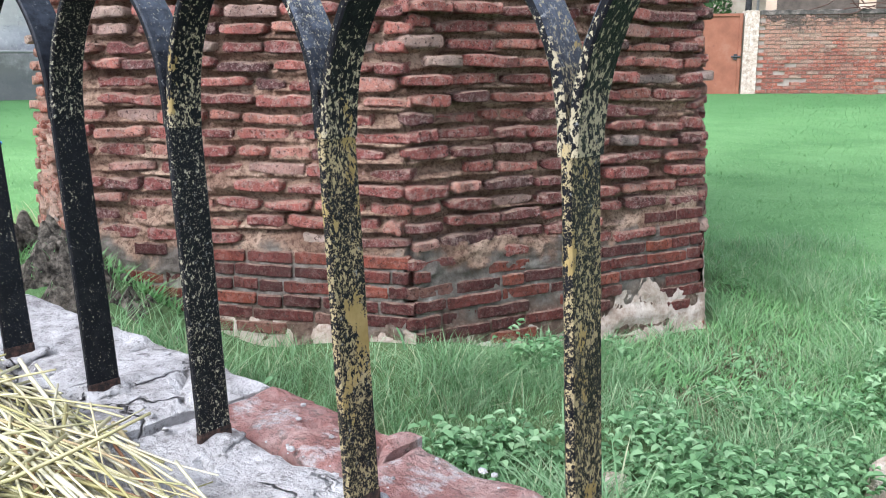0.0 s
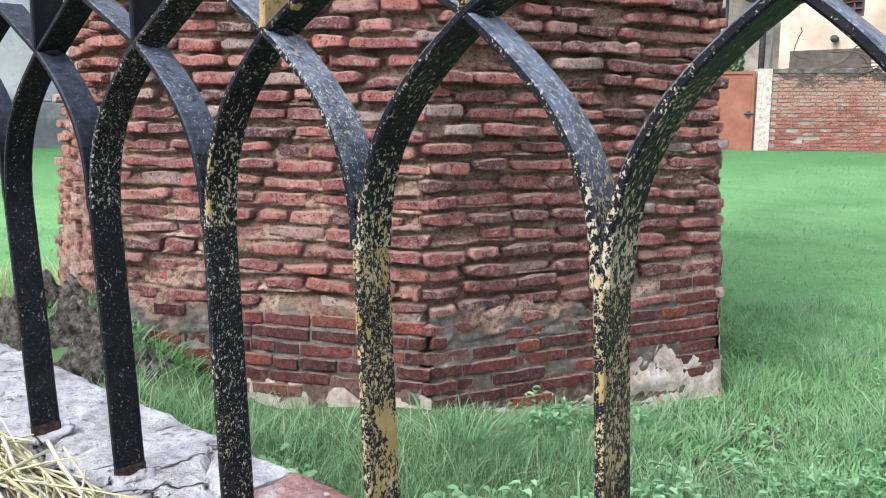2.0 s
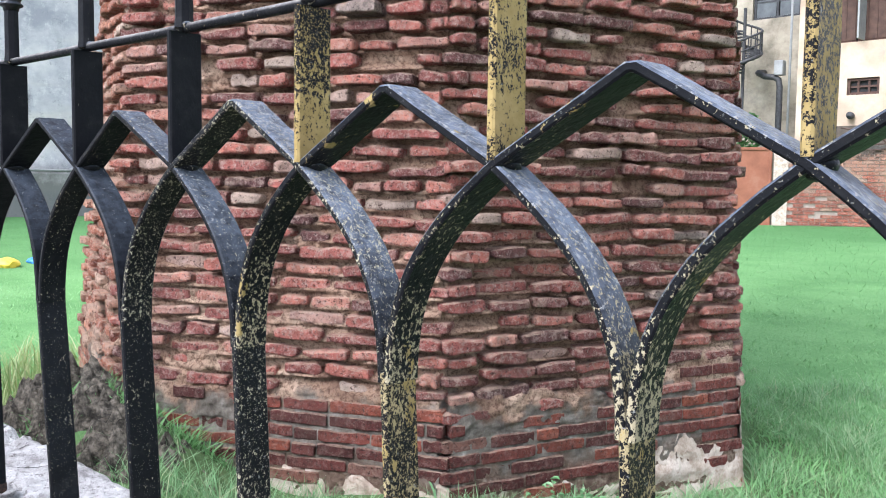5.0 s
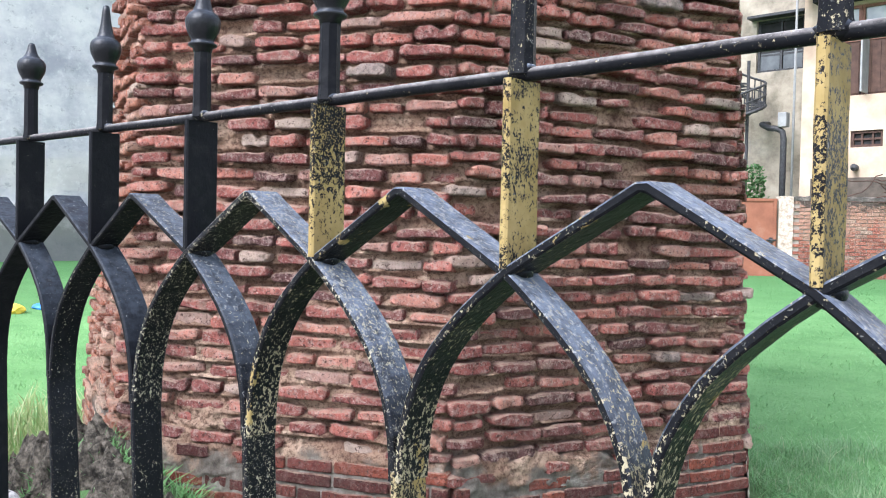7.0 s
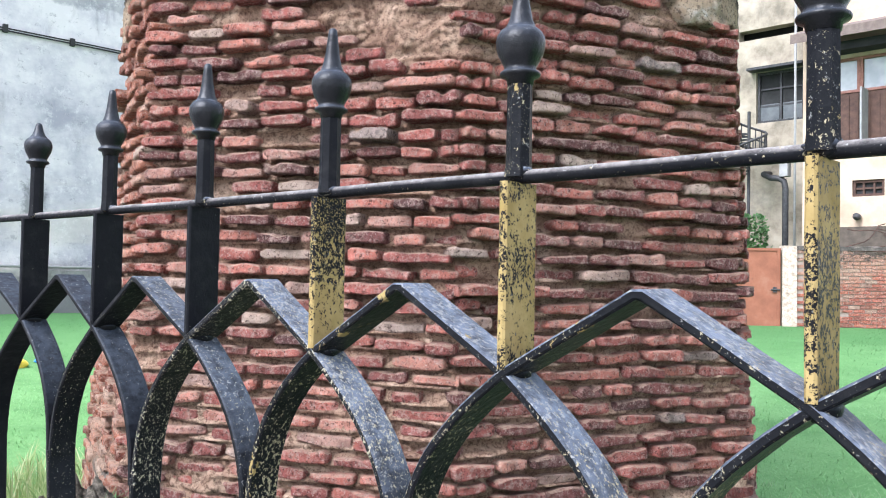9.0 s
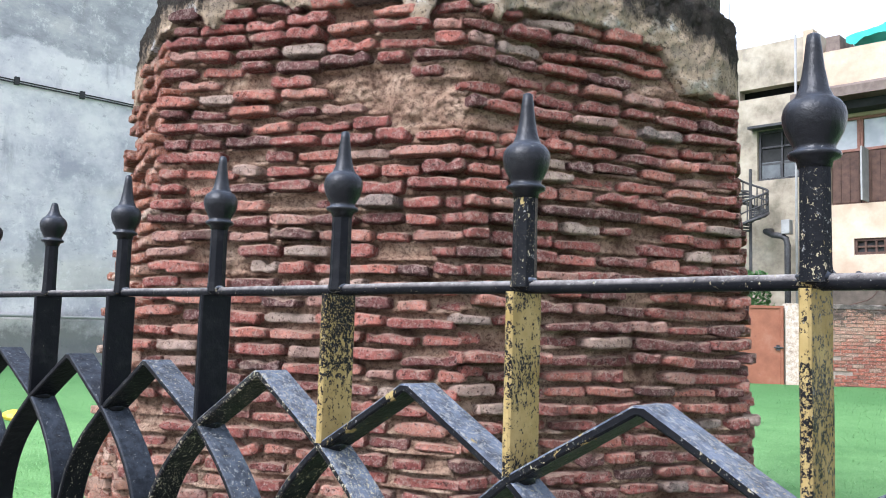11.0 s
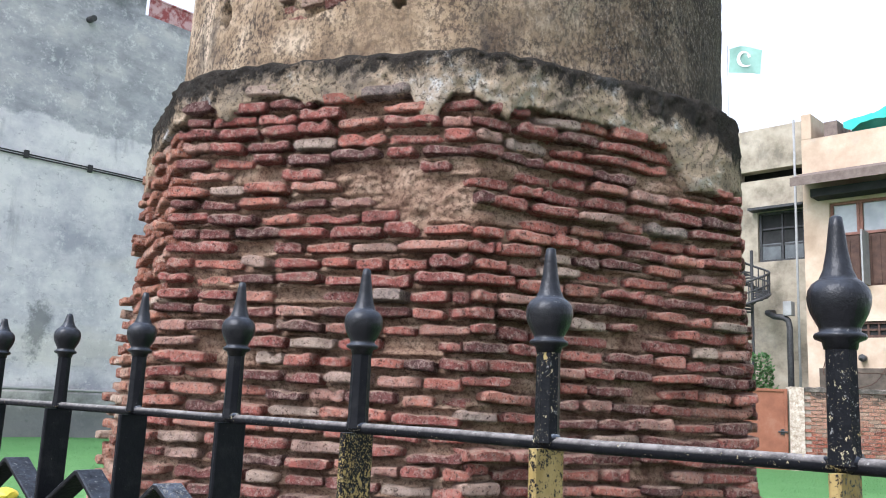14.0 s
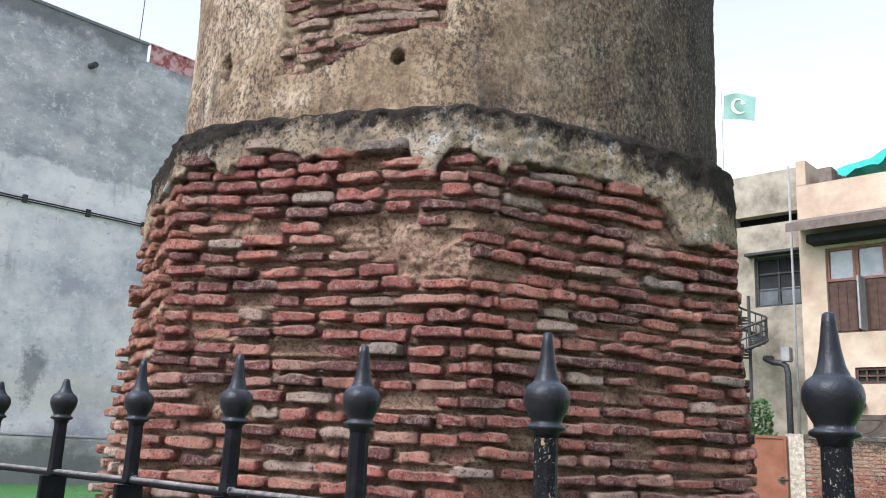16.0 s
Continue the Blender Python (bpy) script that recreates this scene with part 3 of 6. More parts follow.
def lathe(profile, sides=20, bm=None, at=(0, 0, 0)):
    """Profile of (radius, z) turned round the upright axis."""
    bm = bm or bmesh.new()
    rings = [[bm.verts.new((at[0] + r * math.cos(2 * math.pi * k / sides), at[1] + r * math.sin(2 * math.pi * k / sides), at[2] + z)) for k in range(sides)]
             for r, z in profile]
    for a, b in zip(rings, rings[1:]):
        for k in range(sides):
            bm.faces.new((a[k], a[(k + 1) % sides], b[(k + 1) % sides], b[k]))
    bm.faces.new(rings[0][::-1])
    bm.faces.new(rings[-1])
    return bm


def smoothstep(a, b, x):
    t = min(1.0, max(0.0, (x - a) / (b - a)))
    return t * t * (3 - 2 * t)


# ---- ground ----
TX, TY, TR, TK, TPHI = -1.680, 2.642, 1.579, 0.0485, radians(-42.53)


def ground_z(x, y):
    d = math.hypot(x - 0.5, y - 1.0)
    z = -0.70 + 0.42 * smoothstep(3.5, 17.0, d)
    z += 0.47 * math.exp(-((x + 1.50) / 0.58) ** 2 - ((y - 0.78) / 0.40) ** 2)
    z += 0.26 * math.exp(-((x + 0.65) / 0.5) ** 2 - ((y - 0.62) / 0.30) ** 2)
    z += 0.14 * math.exp(-((x + 0.45) / 0.55) ** 2 - ((y - 1.45) / 0.40) ** 2)
    z += 0.07 * math.exp(-(max(0.0, math.hypot(x - TX, y - TY) - 1.60) / 0.35) ** 2)
    z += 0.03 * noise.noise((x * 0.9, y * 0.9, 0)) + 0.012 * noise.noise((x * 4, y * 4, 3))
    return z if y > -0.3 else min(z, -0.64)


def build_ground():
    n = 230
    s = [math.sinh(7.2 * (2 * i / (n - 1) - 1)) / math.sinh(7.2) * 260 for i in range(n)]
    xs, ys = [v - 0.3 for v in s], [v + 1.3 for v in s]
    verts = [(x, y, ground_z(x, y)) for y in ys for x in xs]
    faces = [(j * n + i, j * n + i + 1, (j + 1) * n + i + 1, (j + 1) * n + i) for j in range(n - 1) for i in range(n - 1)]
    ob = put("ground", mesh_of("ground", verts, faces, M_LAWN, True))
    tagged(ob, "green grassy lawn with bare earthy patches", "lawn", kind="structure")


build_ground()


def blades(name, spots, material, label, category, wide=0.004, curl=0.6, seed=1):
    """Many bent blades; spots: rows of x, y, height."""
    rng = np.random.default_rng(seed)
    p = np.array(spots, dtype=float)
    n = len(p)
    z = np.array([ground_z(x, y) for x, y, _ in p])
    a = rng.uniform(0, 2 * np.pi, n)
    h = p[:, 2] * rng.uniform(0.55, 1.25, n)
    lean = rng.uniform(0.15, curl, n) * h
    w = wide * rng.uniform(0.6, 1.5, n) * np.clip(h / 0.1, 0.7, 3.0)
    dx, dy = np.cos(a), np.sin(a)
    sx, sy = -dy * w, dx * w
    levels = ((0.0, 0.0, 1.0), (0.5, 0.25, 0.85), (0.85, 0.65, 0.55))
    vs = []
    for up, out, wd in levels:
        for sgn in (-1, 1):
            vs.append(np.stack([p[:, 0] + dx * lean * out + sgn * sx * wd, p[:, 1] + dy * lean * out + sgn * sy * wd, z - 0.01 + h * up], 1))
    vs.append(np.stack([p[:, 0] + dx * lean, p[:, 1] + dy * lean, z + h * 0.98], 1))
    v = np.stack(vs, 1).reshape(-1, 3)
    base = np.arange(n)[:, None] * 7
    quads = np.concatenate([base + np.array([[0, 1, 3, 2]]), base + np.array([[2, 3, 5, 4]])])
    tris = base + np.array([[4, 5, 6]])
    me = bpy.data.meshes.new(name)
    me.vertices.add(len(v))
    me.vertices.foreach_set("co", v.ravel())
    loops = np.concatenate([quads.ravel(), tris.ravel()])
    starts = np.concatenate([np.arange(len(quads)) * 4, len(quads) * 4 + np.arange(len(tris)) * 3])
    me.loops.add(len(loops))
    me.loops.foreach_set("vertex_index", loops.astype(np.int32))
    me.polygons.add(len(starts))
    me.polygons.foreach_set("loop_start", starts.astype(np.int32))
    me.update(calc_edges=True)
    me.validate()
    me.materials.append(material)
    ob = put(name, me)
    tagged(ob, label, category, kind="stuff")


def in_tower(x, y, pad=0.02):
    return all((x - TX) * math.cos(TPHI + math.pi / 8 * (2 * f + 1)) + (y - TY) * math.sin(TPHI + math.pi / 8 * (2 * f + 1)) < TR + 0.05 + pad for f in range(8))


def scatter_grass():
    rng = random.Random(4)
    near, far = [], []
    # tall tufts between kerb and tower and on the near lawn
    while len(near) < 70000:
        x, y = rng.uniform(-2.6, 3.2), rng.uniform(0.2, 5.2)
        if in_tower(x, y):
            continue
        d = math.hypot(x - 0.5, y - 1.0)
        if rng.random() > math.exp(-d / 2.6) * 1.3:
            continue
        tuft = noise.noise((x * 2.3, y * 2.3, 7)) + 0.5 * noise.noise((x * 7, y * 7, 9))
        if tuft < -0.12 and rng.random() < 0.82:
            continue
        soil = math.exp(-((x + 1.55) / 0.75) ** 2 - ((y - 0.68) / 0.36) ** 2)
        if soil > 0.22 and rng.random() < (0.97 if x < -1.2 else 0.8 if x < -0.85 else 0.4):
            continue
        bare = 1.15 * math.exp(-((x - 0.30) / 0.20) ** 2 - ((y - 2.30) / 0.32) ** 2)
        if rng.random() < bare * 0.85:
            continue
        near.append((x, y, max(0.022, 0.056 + 0.085 * tuft)))
    while len(far) < 120000:
        r = 2.5 + 24 * rng.random() ** 1.5
        a = rng.uniform(radians(55), radians(185))
        x, y = 1.0 + r * math.cos(a), -0.3 + r * math.sin(a)
        if in_tower(x, y) or y < 0.25 or x < -17.3:
            continue
        far.append((x, y, (0.045 if r < 5 else 0.026) + 0.015 * noise.noise((x * 0.8, y * 0.8, 2))))
    blades("grass_tufts", near, M_GRASS, "tall fresh green grass tufts growing round the tower foot", "grass", 0.0016, 2.3, 2)
    blades("lawn_grass", far, M_GRASS_FAR, "short bright green lawn grass", "grass", 0.005, 2.6, 3)
    # lush long grass in the gap between kerb and tower, and in front of its foot
    lush = []
    while len(lush) < 5200:
        x, y = rng.uniform(-1.0, 0.75), rng.uniform(0.24, 2.3)
        if in_tower(x, y, 0.0) or not in_tower(x, y, 0.34 if y > 0.8 else 0.9):
            continue
        if noise.noise((x * 5, y * 5, 33)) < -0.05 + 0.25 * rng.random() or x < -0.45 + 0.35 * rng.random():
            continue
        lush.append((x, y, 0.065 + 0.06 * noise.noise((x * 6, y * 6, 3))))
    blades("long_grass", lush, M_GRASS, "long arching green grass along the tower foot", "grass", 0.0014, 2.8, 8)
    wide = [(rng.gauss(0.55, 0.45), rng.gauss(1.25, 0.35), 0.085) for _ in range(300)]
    blades("broad_grass", [q for q in wide if not in_tower(q[0], q[1]) and q[1] > 0.3], M_WEED, "broad-bladed green grass among the weeds", "grass", 0.0042, 2.0, 9)
    brown = [(rng.gauss(0.30, 0.13), rng.gauss(2.35, 0.22), 0.035) for _ in range(700)]
    blades("dead_leaves", [q for q in brown if not in_tower(q[0], q[1])], mat_grass("dead_leaf", [(0.0, (0.07, 0.045, 0.03)), (0.6, (0.18, 0.12, 0.08)), (1.0, (0.34, 0.26, 0.18))]),
           "brown dead leaves and stems on bare soil", "litter", 0.005, 2.2, 10)
    # dry, pale long grass behind the fence
    dry = [(rng.gauss(-3.1, 0.35), rng.gauss(1.35, 0.25), 0.30) for _ in range(1100)]
    blades("dry_grass", [q for q in dry if not in_tower(q[0], q[1])], mat_grass("dry_grass_blade", [(0.0, (0.20, 0.30, 0.10)), (0.6, (0.36, 0.40, 0.18)), (1.0, (0.58, 0.55, 0.34))]),
           "pale dry long grass beside the soil heap", "grass", 0.0013, 1.3, 5)


scatter_grass()


def scatter_weeds():
    """Broad-leaved weeds on the near lawn, each leaf a folded oval."""
    rng = random.Random(11)
    verts, faces = [], []
    plants = 0
    while plants < 1900:
        x, y = rng.uniform(-0.6, 2.4), rng.uniform(0.3, 3.6)
        lush = 0.9 * noise.noise((x * 3.1, y * 3.1, 21)) + 0.62 * math.exp(-((x - 0.80) / 0.70) ** 2 - ((y - 1.20) / 0.75) ** 2)
        if in_tower(x, y, 0.10) or lush < 0.20 + 0.45 * rng.random():
            continue
        plants += 1
        z = ground_z(x, y)
        tall = rng.uniform(0.03, 0.13)
        for k in range(rng.randint(4, 8)):
            a = rng.uniform(0, 6.28)
            ln = rng.uniform(0.014, 0.042)
            w = ln * rng.uniform(0.22, 0.40)
            tilt = rng.uniform(-0.2, 0.5)
            c, s = math.cos(a), math.sin(a)
            o = Vector((x + rng.gauss(0, 0.02), y + rng.gauss(0, 0.02), z + tall * rng.uniform(0.5, 1.1)))
            b = len(verts)
            for l, q, dz in ((0, 0, 0), (0.35, 1, 0.006), (0.35, -1, 0.006), (0.4, 0, -0.002), (0.75, 0.8, 0.004), (0.75, -0.8, 0.004), (0.8, 0, -0.004), (1, 0, -0.008)):
                verts.append((o.x + c * l * ln - s * q * w, o.y + s * l * ln + c * q * w, o.z + tilt * l * ln + dz))
            faces += [(b, b + 3, b + 1), (b, b + 2, b + 3), (b + 1, b + 3, b + 6, b + 4), (b + 2, b + 5, b + 6, b + 3), (b + 4, b + 6, b + 7), (b + 5, b + 7, b + 6)]
    ob = put("weeds", mesh_of("weeds", verts, faces, M_WEED))
    tagged(ob, "low broad-leaved green weeds in the grass", "weeds", kind="stuff")


scatter_weeds()


def rough_lump(name, centre, size, material, label, category, seed, sub=3):
    bm = bmesh.new()
    bmesh.ops.create_icosphere(bm, subdivisions=sub, radius=1.0)
    for v in bm.verts:
        d = 1 + 0.35 * noise.noise(v.co * 1.6 + Vector((seed, 0, 0))) + 0.12 * noise.noise(v.co * 5 + Vector((seed, 3, 0)))
        v.co = Vector((v.co.x * size[0], v.co.y * size[1], v.co.z * size[2])) * d
    me = bpy.data.meshes.new(name)
    bm.to_mesh(me)
    bm.free()
    me.materials.append(material)
    ob = put(name, me, None, Matrix.Translation(centre))
    tagged(ob, label, category)
    return ob


def build_soil():
    n, m_ = 190, 90
    verts, faces = [], []
    for j in range(m_):
        for i in range(n):
            x, y = -2.85 + 2.6 * i / (n - 1), 0.14 + 0.90 * j / (m_ - 1)
            e = math.exp(-((x + 1.5) / 0.72) ** 2 - ((y - 0.66) / 0.34) ** 2)
            lump = 0.05 * noise.noise((x * 6, y * 6, 1)) + 0.075 * noise.noise((x * 15, y * 15, 5)) + 0.05 * noise.noise((x * 33, y * 33, 8))
            verts.append((x, y, ground_z(x, y) - 0.05 + 0.10 * e + lump * (0.3 + e)))
    for j in range(m_ - 1):
        for i in range(n - 1):
            a = j * n + i
            faces.append((a, a + 1, a + n + 1, a + n))
    ob = put("soil_heap", mesh_of("soil_heap", verts, faces, M_SOIL, False))
    tagged(ob, "heap of dark crumbly soil against the tower foot", "soil", kind="stuff")


build_soil()


def build_pavement():
    """The unseen street side, behind and under the camera, added against green bounce light."""
    pavement = thing("pavement", "unseen grey paving before the kerb, added for neutral bounce light", "pavement", kind="structure")
    part("paving", bm_box(-40, 40, -14.0, -0.452, -0.62, -0.42), M_PAVING, pavement)


build_pavement()


# ---- kerb ----
def slab(x0, x1, y0, y1, top, bottom, seed, rough=0.008, step=0.014, ragged=0.012):
    """A worn slab with an uneven top and ragged sides."""
    nx, ny = max(3, int((x1 - x0) / step)), max(3, int((y1 - y0) / step))
    bm = bmesh.new()
    grid = []
    for j in range(ny + 1):
        row = []
        for i in range(nx + 1):
            x, y = x0 + (x1 - x0) * i / nx, y0 + (y1 - y0) * j / ny
            edge = min(i, nx - i, j, ny - j)
            jx = ragged * noise.noise((x * 9, y * 9, seed)) + 0.5 * ragged * noise.noise((x * 30, y * 30, seed + 4))
            jy = ragged * noise.noise((x * 9, y * 9, seed + 9)) + 0.5 * ragged * noise.noise((x * 30, y * 30, seed + 14))
            z = top + rough * noise.noise((x * 8, y * 8, seed + 2)) + 0.5 * rough * noise.noise((x * 27, y * 27, seed + 5))
            crack = abs(noise.noise((x * 5.5, y * 5.5, seed + 31)))
            if crack < 0.035:
                z -= 0.022 * (1 - crack / 0.035)
            if edge == 0:
                z -= 0.007
            row.append(bm.verts.new((x + jx, y + jy, z)))
        grid.append(row)
    for j in range(ny):
        for i in range(nx):
            bm.faces.new((grid[j][i], grid[j][i + 1], grid[j + 1][i + 1], grid[j + 1][i]))
    rim = [grid[0][i] for i in range(nx + 1)] + [grid[j][nx] for j in range(1, ny + 1)] + [grid[ny][i] for i in range(nx - 1, -1, -1)] + [grid[j][0] for j in range(ny - 1, 0, -1)]
    low = [bm.verts.new((v.co.x, v.co.y, bottom)) for v in rim]
    k = len(rim)
    for i in range(k):
        bm.faces.new((rim[i], low[i], low[(i + 1) % k], rim[(i + 1) % k]))
    bm.faces.new(low)
    return bm


def build_kerb():
    kerb = thing("kerb", "cracked grey concrete and red stone kerb under the iron fence", "kerb", kind="structure")
    part("foundation", bm_box(-12.0, 12.0, -0.44, 0.125, -1.0, -0.045), M_KERB, kerb)
    # grey bed in which the bars stand, broken into plates
    for i, (x0, x1, y0, y1, top) in enumerate([(-12.0, -3.0, -0.45, 0.165, 0.0), (-2.99, -1.22, -0.45, 0.165, 0.002), (-1.215, -0.33, -0.45, 0.172, -0.003), (-0.325, 0.268, -0.45, 0.168, 0.0),
                                               (0.274, 0.545, -0.45, 0.162, 0.002), (0.551, 1.36, -0.45, 0.036, -0.001), (1.366, 2.4, -0.45, 0.03, 0.0),
                                               (2.406, 12.0, -0.45, 0.04, 0.0)]):
        part("plate", slab(x0, x1, y0, y1, top, -0.05, i * 3.7, step=0.014 if x1 - x0 < 2 else 0.06), M_KERB, kerb)
    for i, (x0, x1, y0, y1, top) in enumerate([(0.553, 0.818, 0.043, 0.172, -0.004), (0.826, 1.13, 0.04, 0.158, -0.010), (1.138, 1.44, 0.038, 0.150, -0.006),
                                               (1.448, 1.9, 0.036, 0.15, -0.012), (1.91, 2.5, 0.042, 0.15, -0.008), (2.51, 12.0, 0.042, 0.15, -0.008)]):
        part("stone", slab(x0, x1, y0, y1, top, -0.07, 50 + i * 5.1, 0.012, 0.014 if x1 - x0 < 2 else 0.05), M_STONE, kerb, "worn reddish stone")


build_kerb()


# ---- iron fence ----
SPACING = 0.25
NUDGE = {0: 0.012, 0.5: 0.012, 1: 0.005, 1.5: -0.008, 2: 0.004, 2.5: 0.004, 3: -0.003, 3.5: -0.002, 4: 0.002, 4.5: 0.005, 5: 0.006}
FLAT, THICK = 0.0420, 0.0085
Z_V, Z_X, Z_P, Z_RAIL, Z_TIP = 0.362, 0.565, 0.637, 0.732, 0.908


def post_x(k):
    return SPACING * k + NUDGE.get(k, 0.0)


def upright_x(k):
    """Where a lower bar meets its arches."""
    return post_x(k) + {0.5: -0.010, 1.5: 0.011, 2.5: 0.004, 3.5: 0.003, 4.5: 0.003}.get(k, 0.0)


def lean(k):
    """How far the foot of a lower bar stands off its head."""
    return {0.5: 0.046, 1.5: 0.034, 4.5: 0.016}.get(k, 0.022)


def post_y(k):
    return -0.0012 * (k - 3.5) ** 2 if k < 3.5 else 0.0


def strip(path, flat=FLAT, thick=THICK, y=0.0, bm=None):
    """A flat bar bent in the plane of the fence, its breadth across it."""
    bm = bm or bmesh.new()
    rings = []
    n = len(path)
    for i, (x, z) in enumerate(path):
        a, b = path[max(i - 1, 0)], path[min(i + 1, n - 1)]
        d = Vector((b[0] - a[0], b[1] - a[1])).normalized()
        miter = 1.0
        if 0 < i < n - 1:
            d0 = Vector((x - a[0], z - a[1])).normalized()
            miter = 1.0 / max(0.5, abs(d0.dot(d)))
        nx, nz = -d.y, d.x
        c = 0.0018
        ring = []
        for s, t in ((-flat / 2 + c, -thick / 2), (flat / 2 - c, -thick / 2), (flat / 2, -thick / 2 + c), (flat / 2, thick / 2 - c),
                     (flat / 2 - c, thick / 2), (-flat / 2 + c, thick / 2), (-flat / 2, thick / 2 - c), (-flat / 2, -thick / 2 + c)):
            yy = y[i] if hasattr(y, "__len__") else y
            wob = 0.0006 * noise.noise((x * 60, s * 90, z * 60))
            ring.append(bm.verts.new((x + nx * (t * miter + wob), yy + s, z + nz * (t * miter + wob))))
        rings.append(ring)
    for a, b in zip(rings, rings[1:]):
        for k in range(8):
            bm.faces.new((a[k], a[(k + 1) % 8], b[(k + 1) % 8], b[k]))
    bm.faces.new(rings[0][::-1])
    bm.faces.new(rings[-1])
    return bm


def bezier(p0, p1, p2, p3, n):
    out = []
    for i in range(n + 1):
        t = i / n
        a, b, c, d = (1 - t) ** 3, 3 * t * (1 - t) ** 2, 3 * t * t * (1 - t), t ** 3
        out.append((a * p0[0] + b * p1[0] + c * p2[0] + d * p3[0], a * p0[1] + b * p1[1] + c * p2[1] + d * p3[1]))
    return out


def iron_for(k):
    return M_IRON if k < 0.3 else M_IRON_SPECK if k < 2 else M_IRON_DOTS if k < 3 else M_IRON_CHIP


def build_fence():
    fence = thing("iron_fence", "black painted iron fence with pointed arches, ochre paint showing through", "fence")
    first, last = -11, 18
    # lower bars, one under every arch crown
    k = first - 0.5
    while k <= last + 0.5:
        x, y = upright_x(k), post_y(k)
        n = 12
        path = [(x + lean(k) * (1 - i / n), -0.02 + (Z_V + 0.03) * i / n) for i in range(n + 1)]
        upright = part("upright", strip(path, y=y), iron_for(k), fence)
        foot = [(x + lean(k), -0.02), (x + lean(k) * 0.93, 0.017)]
        part("rusty_foot", strip(foot, FLAT + 0.0012, THICK + 0.0012, y=y), M_RUST, upright, "rusted foot set in mortar")
        bm = bmesh.new()
        bmesh.ops.create_icosphere(bm, subdivisions=3, radius=0.03)
        for v in bm.verts:
            v.co = Vector((v.co.x * 0.85 + foot[0][0], v.co.y * 1.15 + y, v.co.z * 0.22 + 0.001)) + v.co * 0.5 * noise.noise(v.co * 45 + Vector((k * 3, 0, 0)))
        part("mortar_collar", bm, M_KERB, upright, "lumpy cement round the foot", True)
        k += 1
    # interlaced arches: each spans two bays
    k = first + 0.5
    while k <= last - 0.5:
        xl, xm, xr = upright_x(k - 1), post_x(k), upright_x(k + 1)
        cl, cr = post_x(k - 0.5), post_x(k + 0.5)
        left = bezier((xl + 0.004, Z_V), (xl + 0.004, Z_V + 0.106), (cl - 0.068, Z_X - 0.052), (cl, Z_X), 14)
        right = bezier((cr, Z_X), (cr + 0.068, Z_X - 0.052), (xr - 0.004, Z_V + 0.106), (xr - 0.004, Z_V), 14)
        mid_l = [(cl + (xm - cl) * t, Z_X + (Z_P - Z_X) * t) for t in (0.35, 0.7, 0.97)]
        mid_r = [(xm + (cr - xm) * t, Z_P + (Z_X - Z_P) * t) for t in (0.03, 0.3, 0.65)]
        path = left + mid_l + mid_r + right
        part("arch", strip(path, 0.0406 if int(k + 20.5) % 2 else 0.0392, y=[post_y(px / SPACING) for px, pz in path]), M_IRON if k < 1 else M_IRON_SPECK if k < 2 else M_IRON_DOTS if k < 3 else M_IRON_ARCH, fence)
        k += 1
    # upper bars, rods and finials over every crossing
    for k in range(first, last + 1):
        x, y = post_x(k), post_y(k)
        mat = M_IRON if k < 3 else M_IRON_HALF if k == 3 else M_IRON_OCHRE
        part("upper_bar", strip([(x, Z_X + 0.004 + (Z_RAIL - 0.009 - Z_X) * i / 6) for i in range(7)], 0.0432, y=y), mat, fence,
             "flat bar with black paint worn to ochre" if k >= 3 else "")
        rod = part("rod", lathe([(0.0125, Z_RAIL), (0.0112, Z_RAIL + 0.012), (0.0108, 0.812)], 8, at=(x, y, 0)), M_IRON if k < 4 else M_IRON_FLECK, fence)
        tip = 0.885 if k <= 0 else Z_TIP
        prof = [(0.0112, 0.8115), (0.0122, 0.8165), (0.0170, 0.8186), (0.0179, 0.8204), (0.0172, 0.8222), (0.0138, 0.8240), (0.0140, 0.8268), (0.0166, 0.8315), (0.0194, 0.8370),
                (0.0211, 0.8430), (0.0216, 0.8480), (0.0206, 0.8532), (0.0180, 0.8576), (0.0148, 0.8602), (0.0130, 0.8612), (0.0122, 0.8632)]
        prof += [(0.0100, 0.863 + (tip - 0.863) * 0.12), (0.0074, 0.863 + (tip - 0.863) * 0.42), (0.0054, 0.863 + (tip - 0.863) * 0.8), (0.0044, tip - 0.0015), (0.0022, tip)]
        part("finial", lathe(prof, 24, at=(x, y, 0)), M_IRON_GLOSS, rod, "black cast onion finial", True)
        bm = bmesh.new()
        bmesh.ops.create_icosphere(bm, subdivisions=2, radius=0.0105)
        for v in bm.verts:
            v.co = Vector((v.co.x * 1.35 + x, v.co.y * 0.95 + y, v.co.z * 0.8 + Z_RAIL + 0.003)) + v.co * 0.3 * noise.noise(v.co * 120 + Vector((k, 0, 0)))
        part("weld", bm, M_IRON_FLECK, fence, "lumpy weld under paint", True)
        bm = bmesh.new()
        bmesh.ops.create_icosphere(bm, subdivisions=2, radius=0.011)
        for v in bm.verts:
            v.co = Vector((v.co.x * 1.3 + x, v.co.y * 1.55 + y, v.co.z + Z_X)) + v.co * 0.3 * noise.noise(v.co * 120 + Vector((k, 5, 0)))
        part("weld", bm, M_IRON_SPECK, fence, "", True)
    pts = []
    i = first - 0.5
    while i <= last + 0.5:
        pts.append((post_x(i), post_y(i), Z_RAIL + 0.0012 * noise.noise((i * 1.3, 2, 0))))
        i += 0.25
    part("rail", tube(pts, 0.0060, 12), M_IRON_RAIL, fence, "round black iron top rail", True)


build_fence()


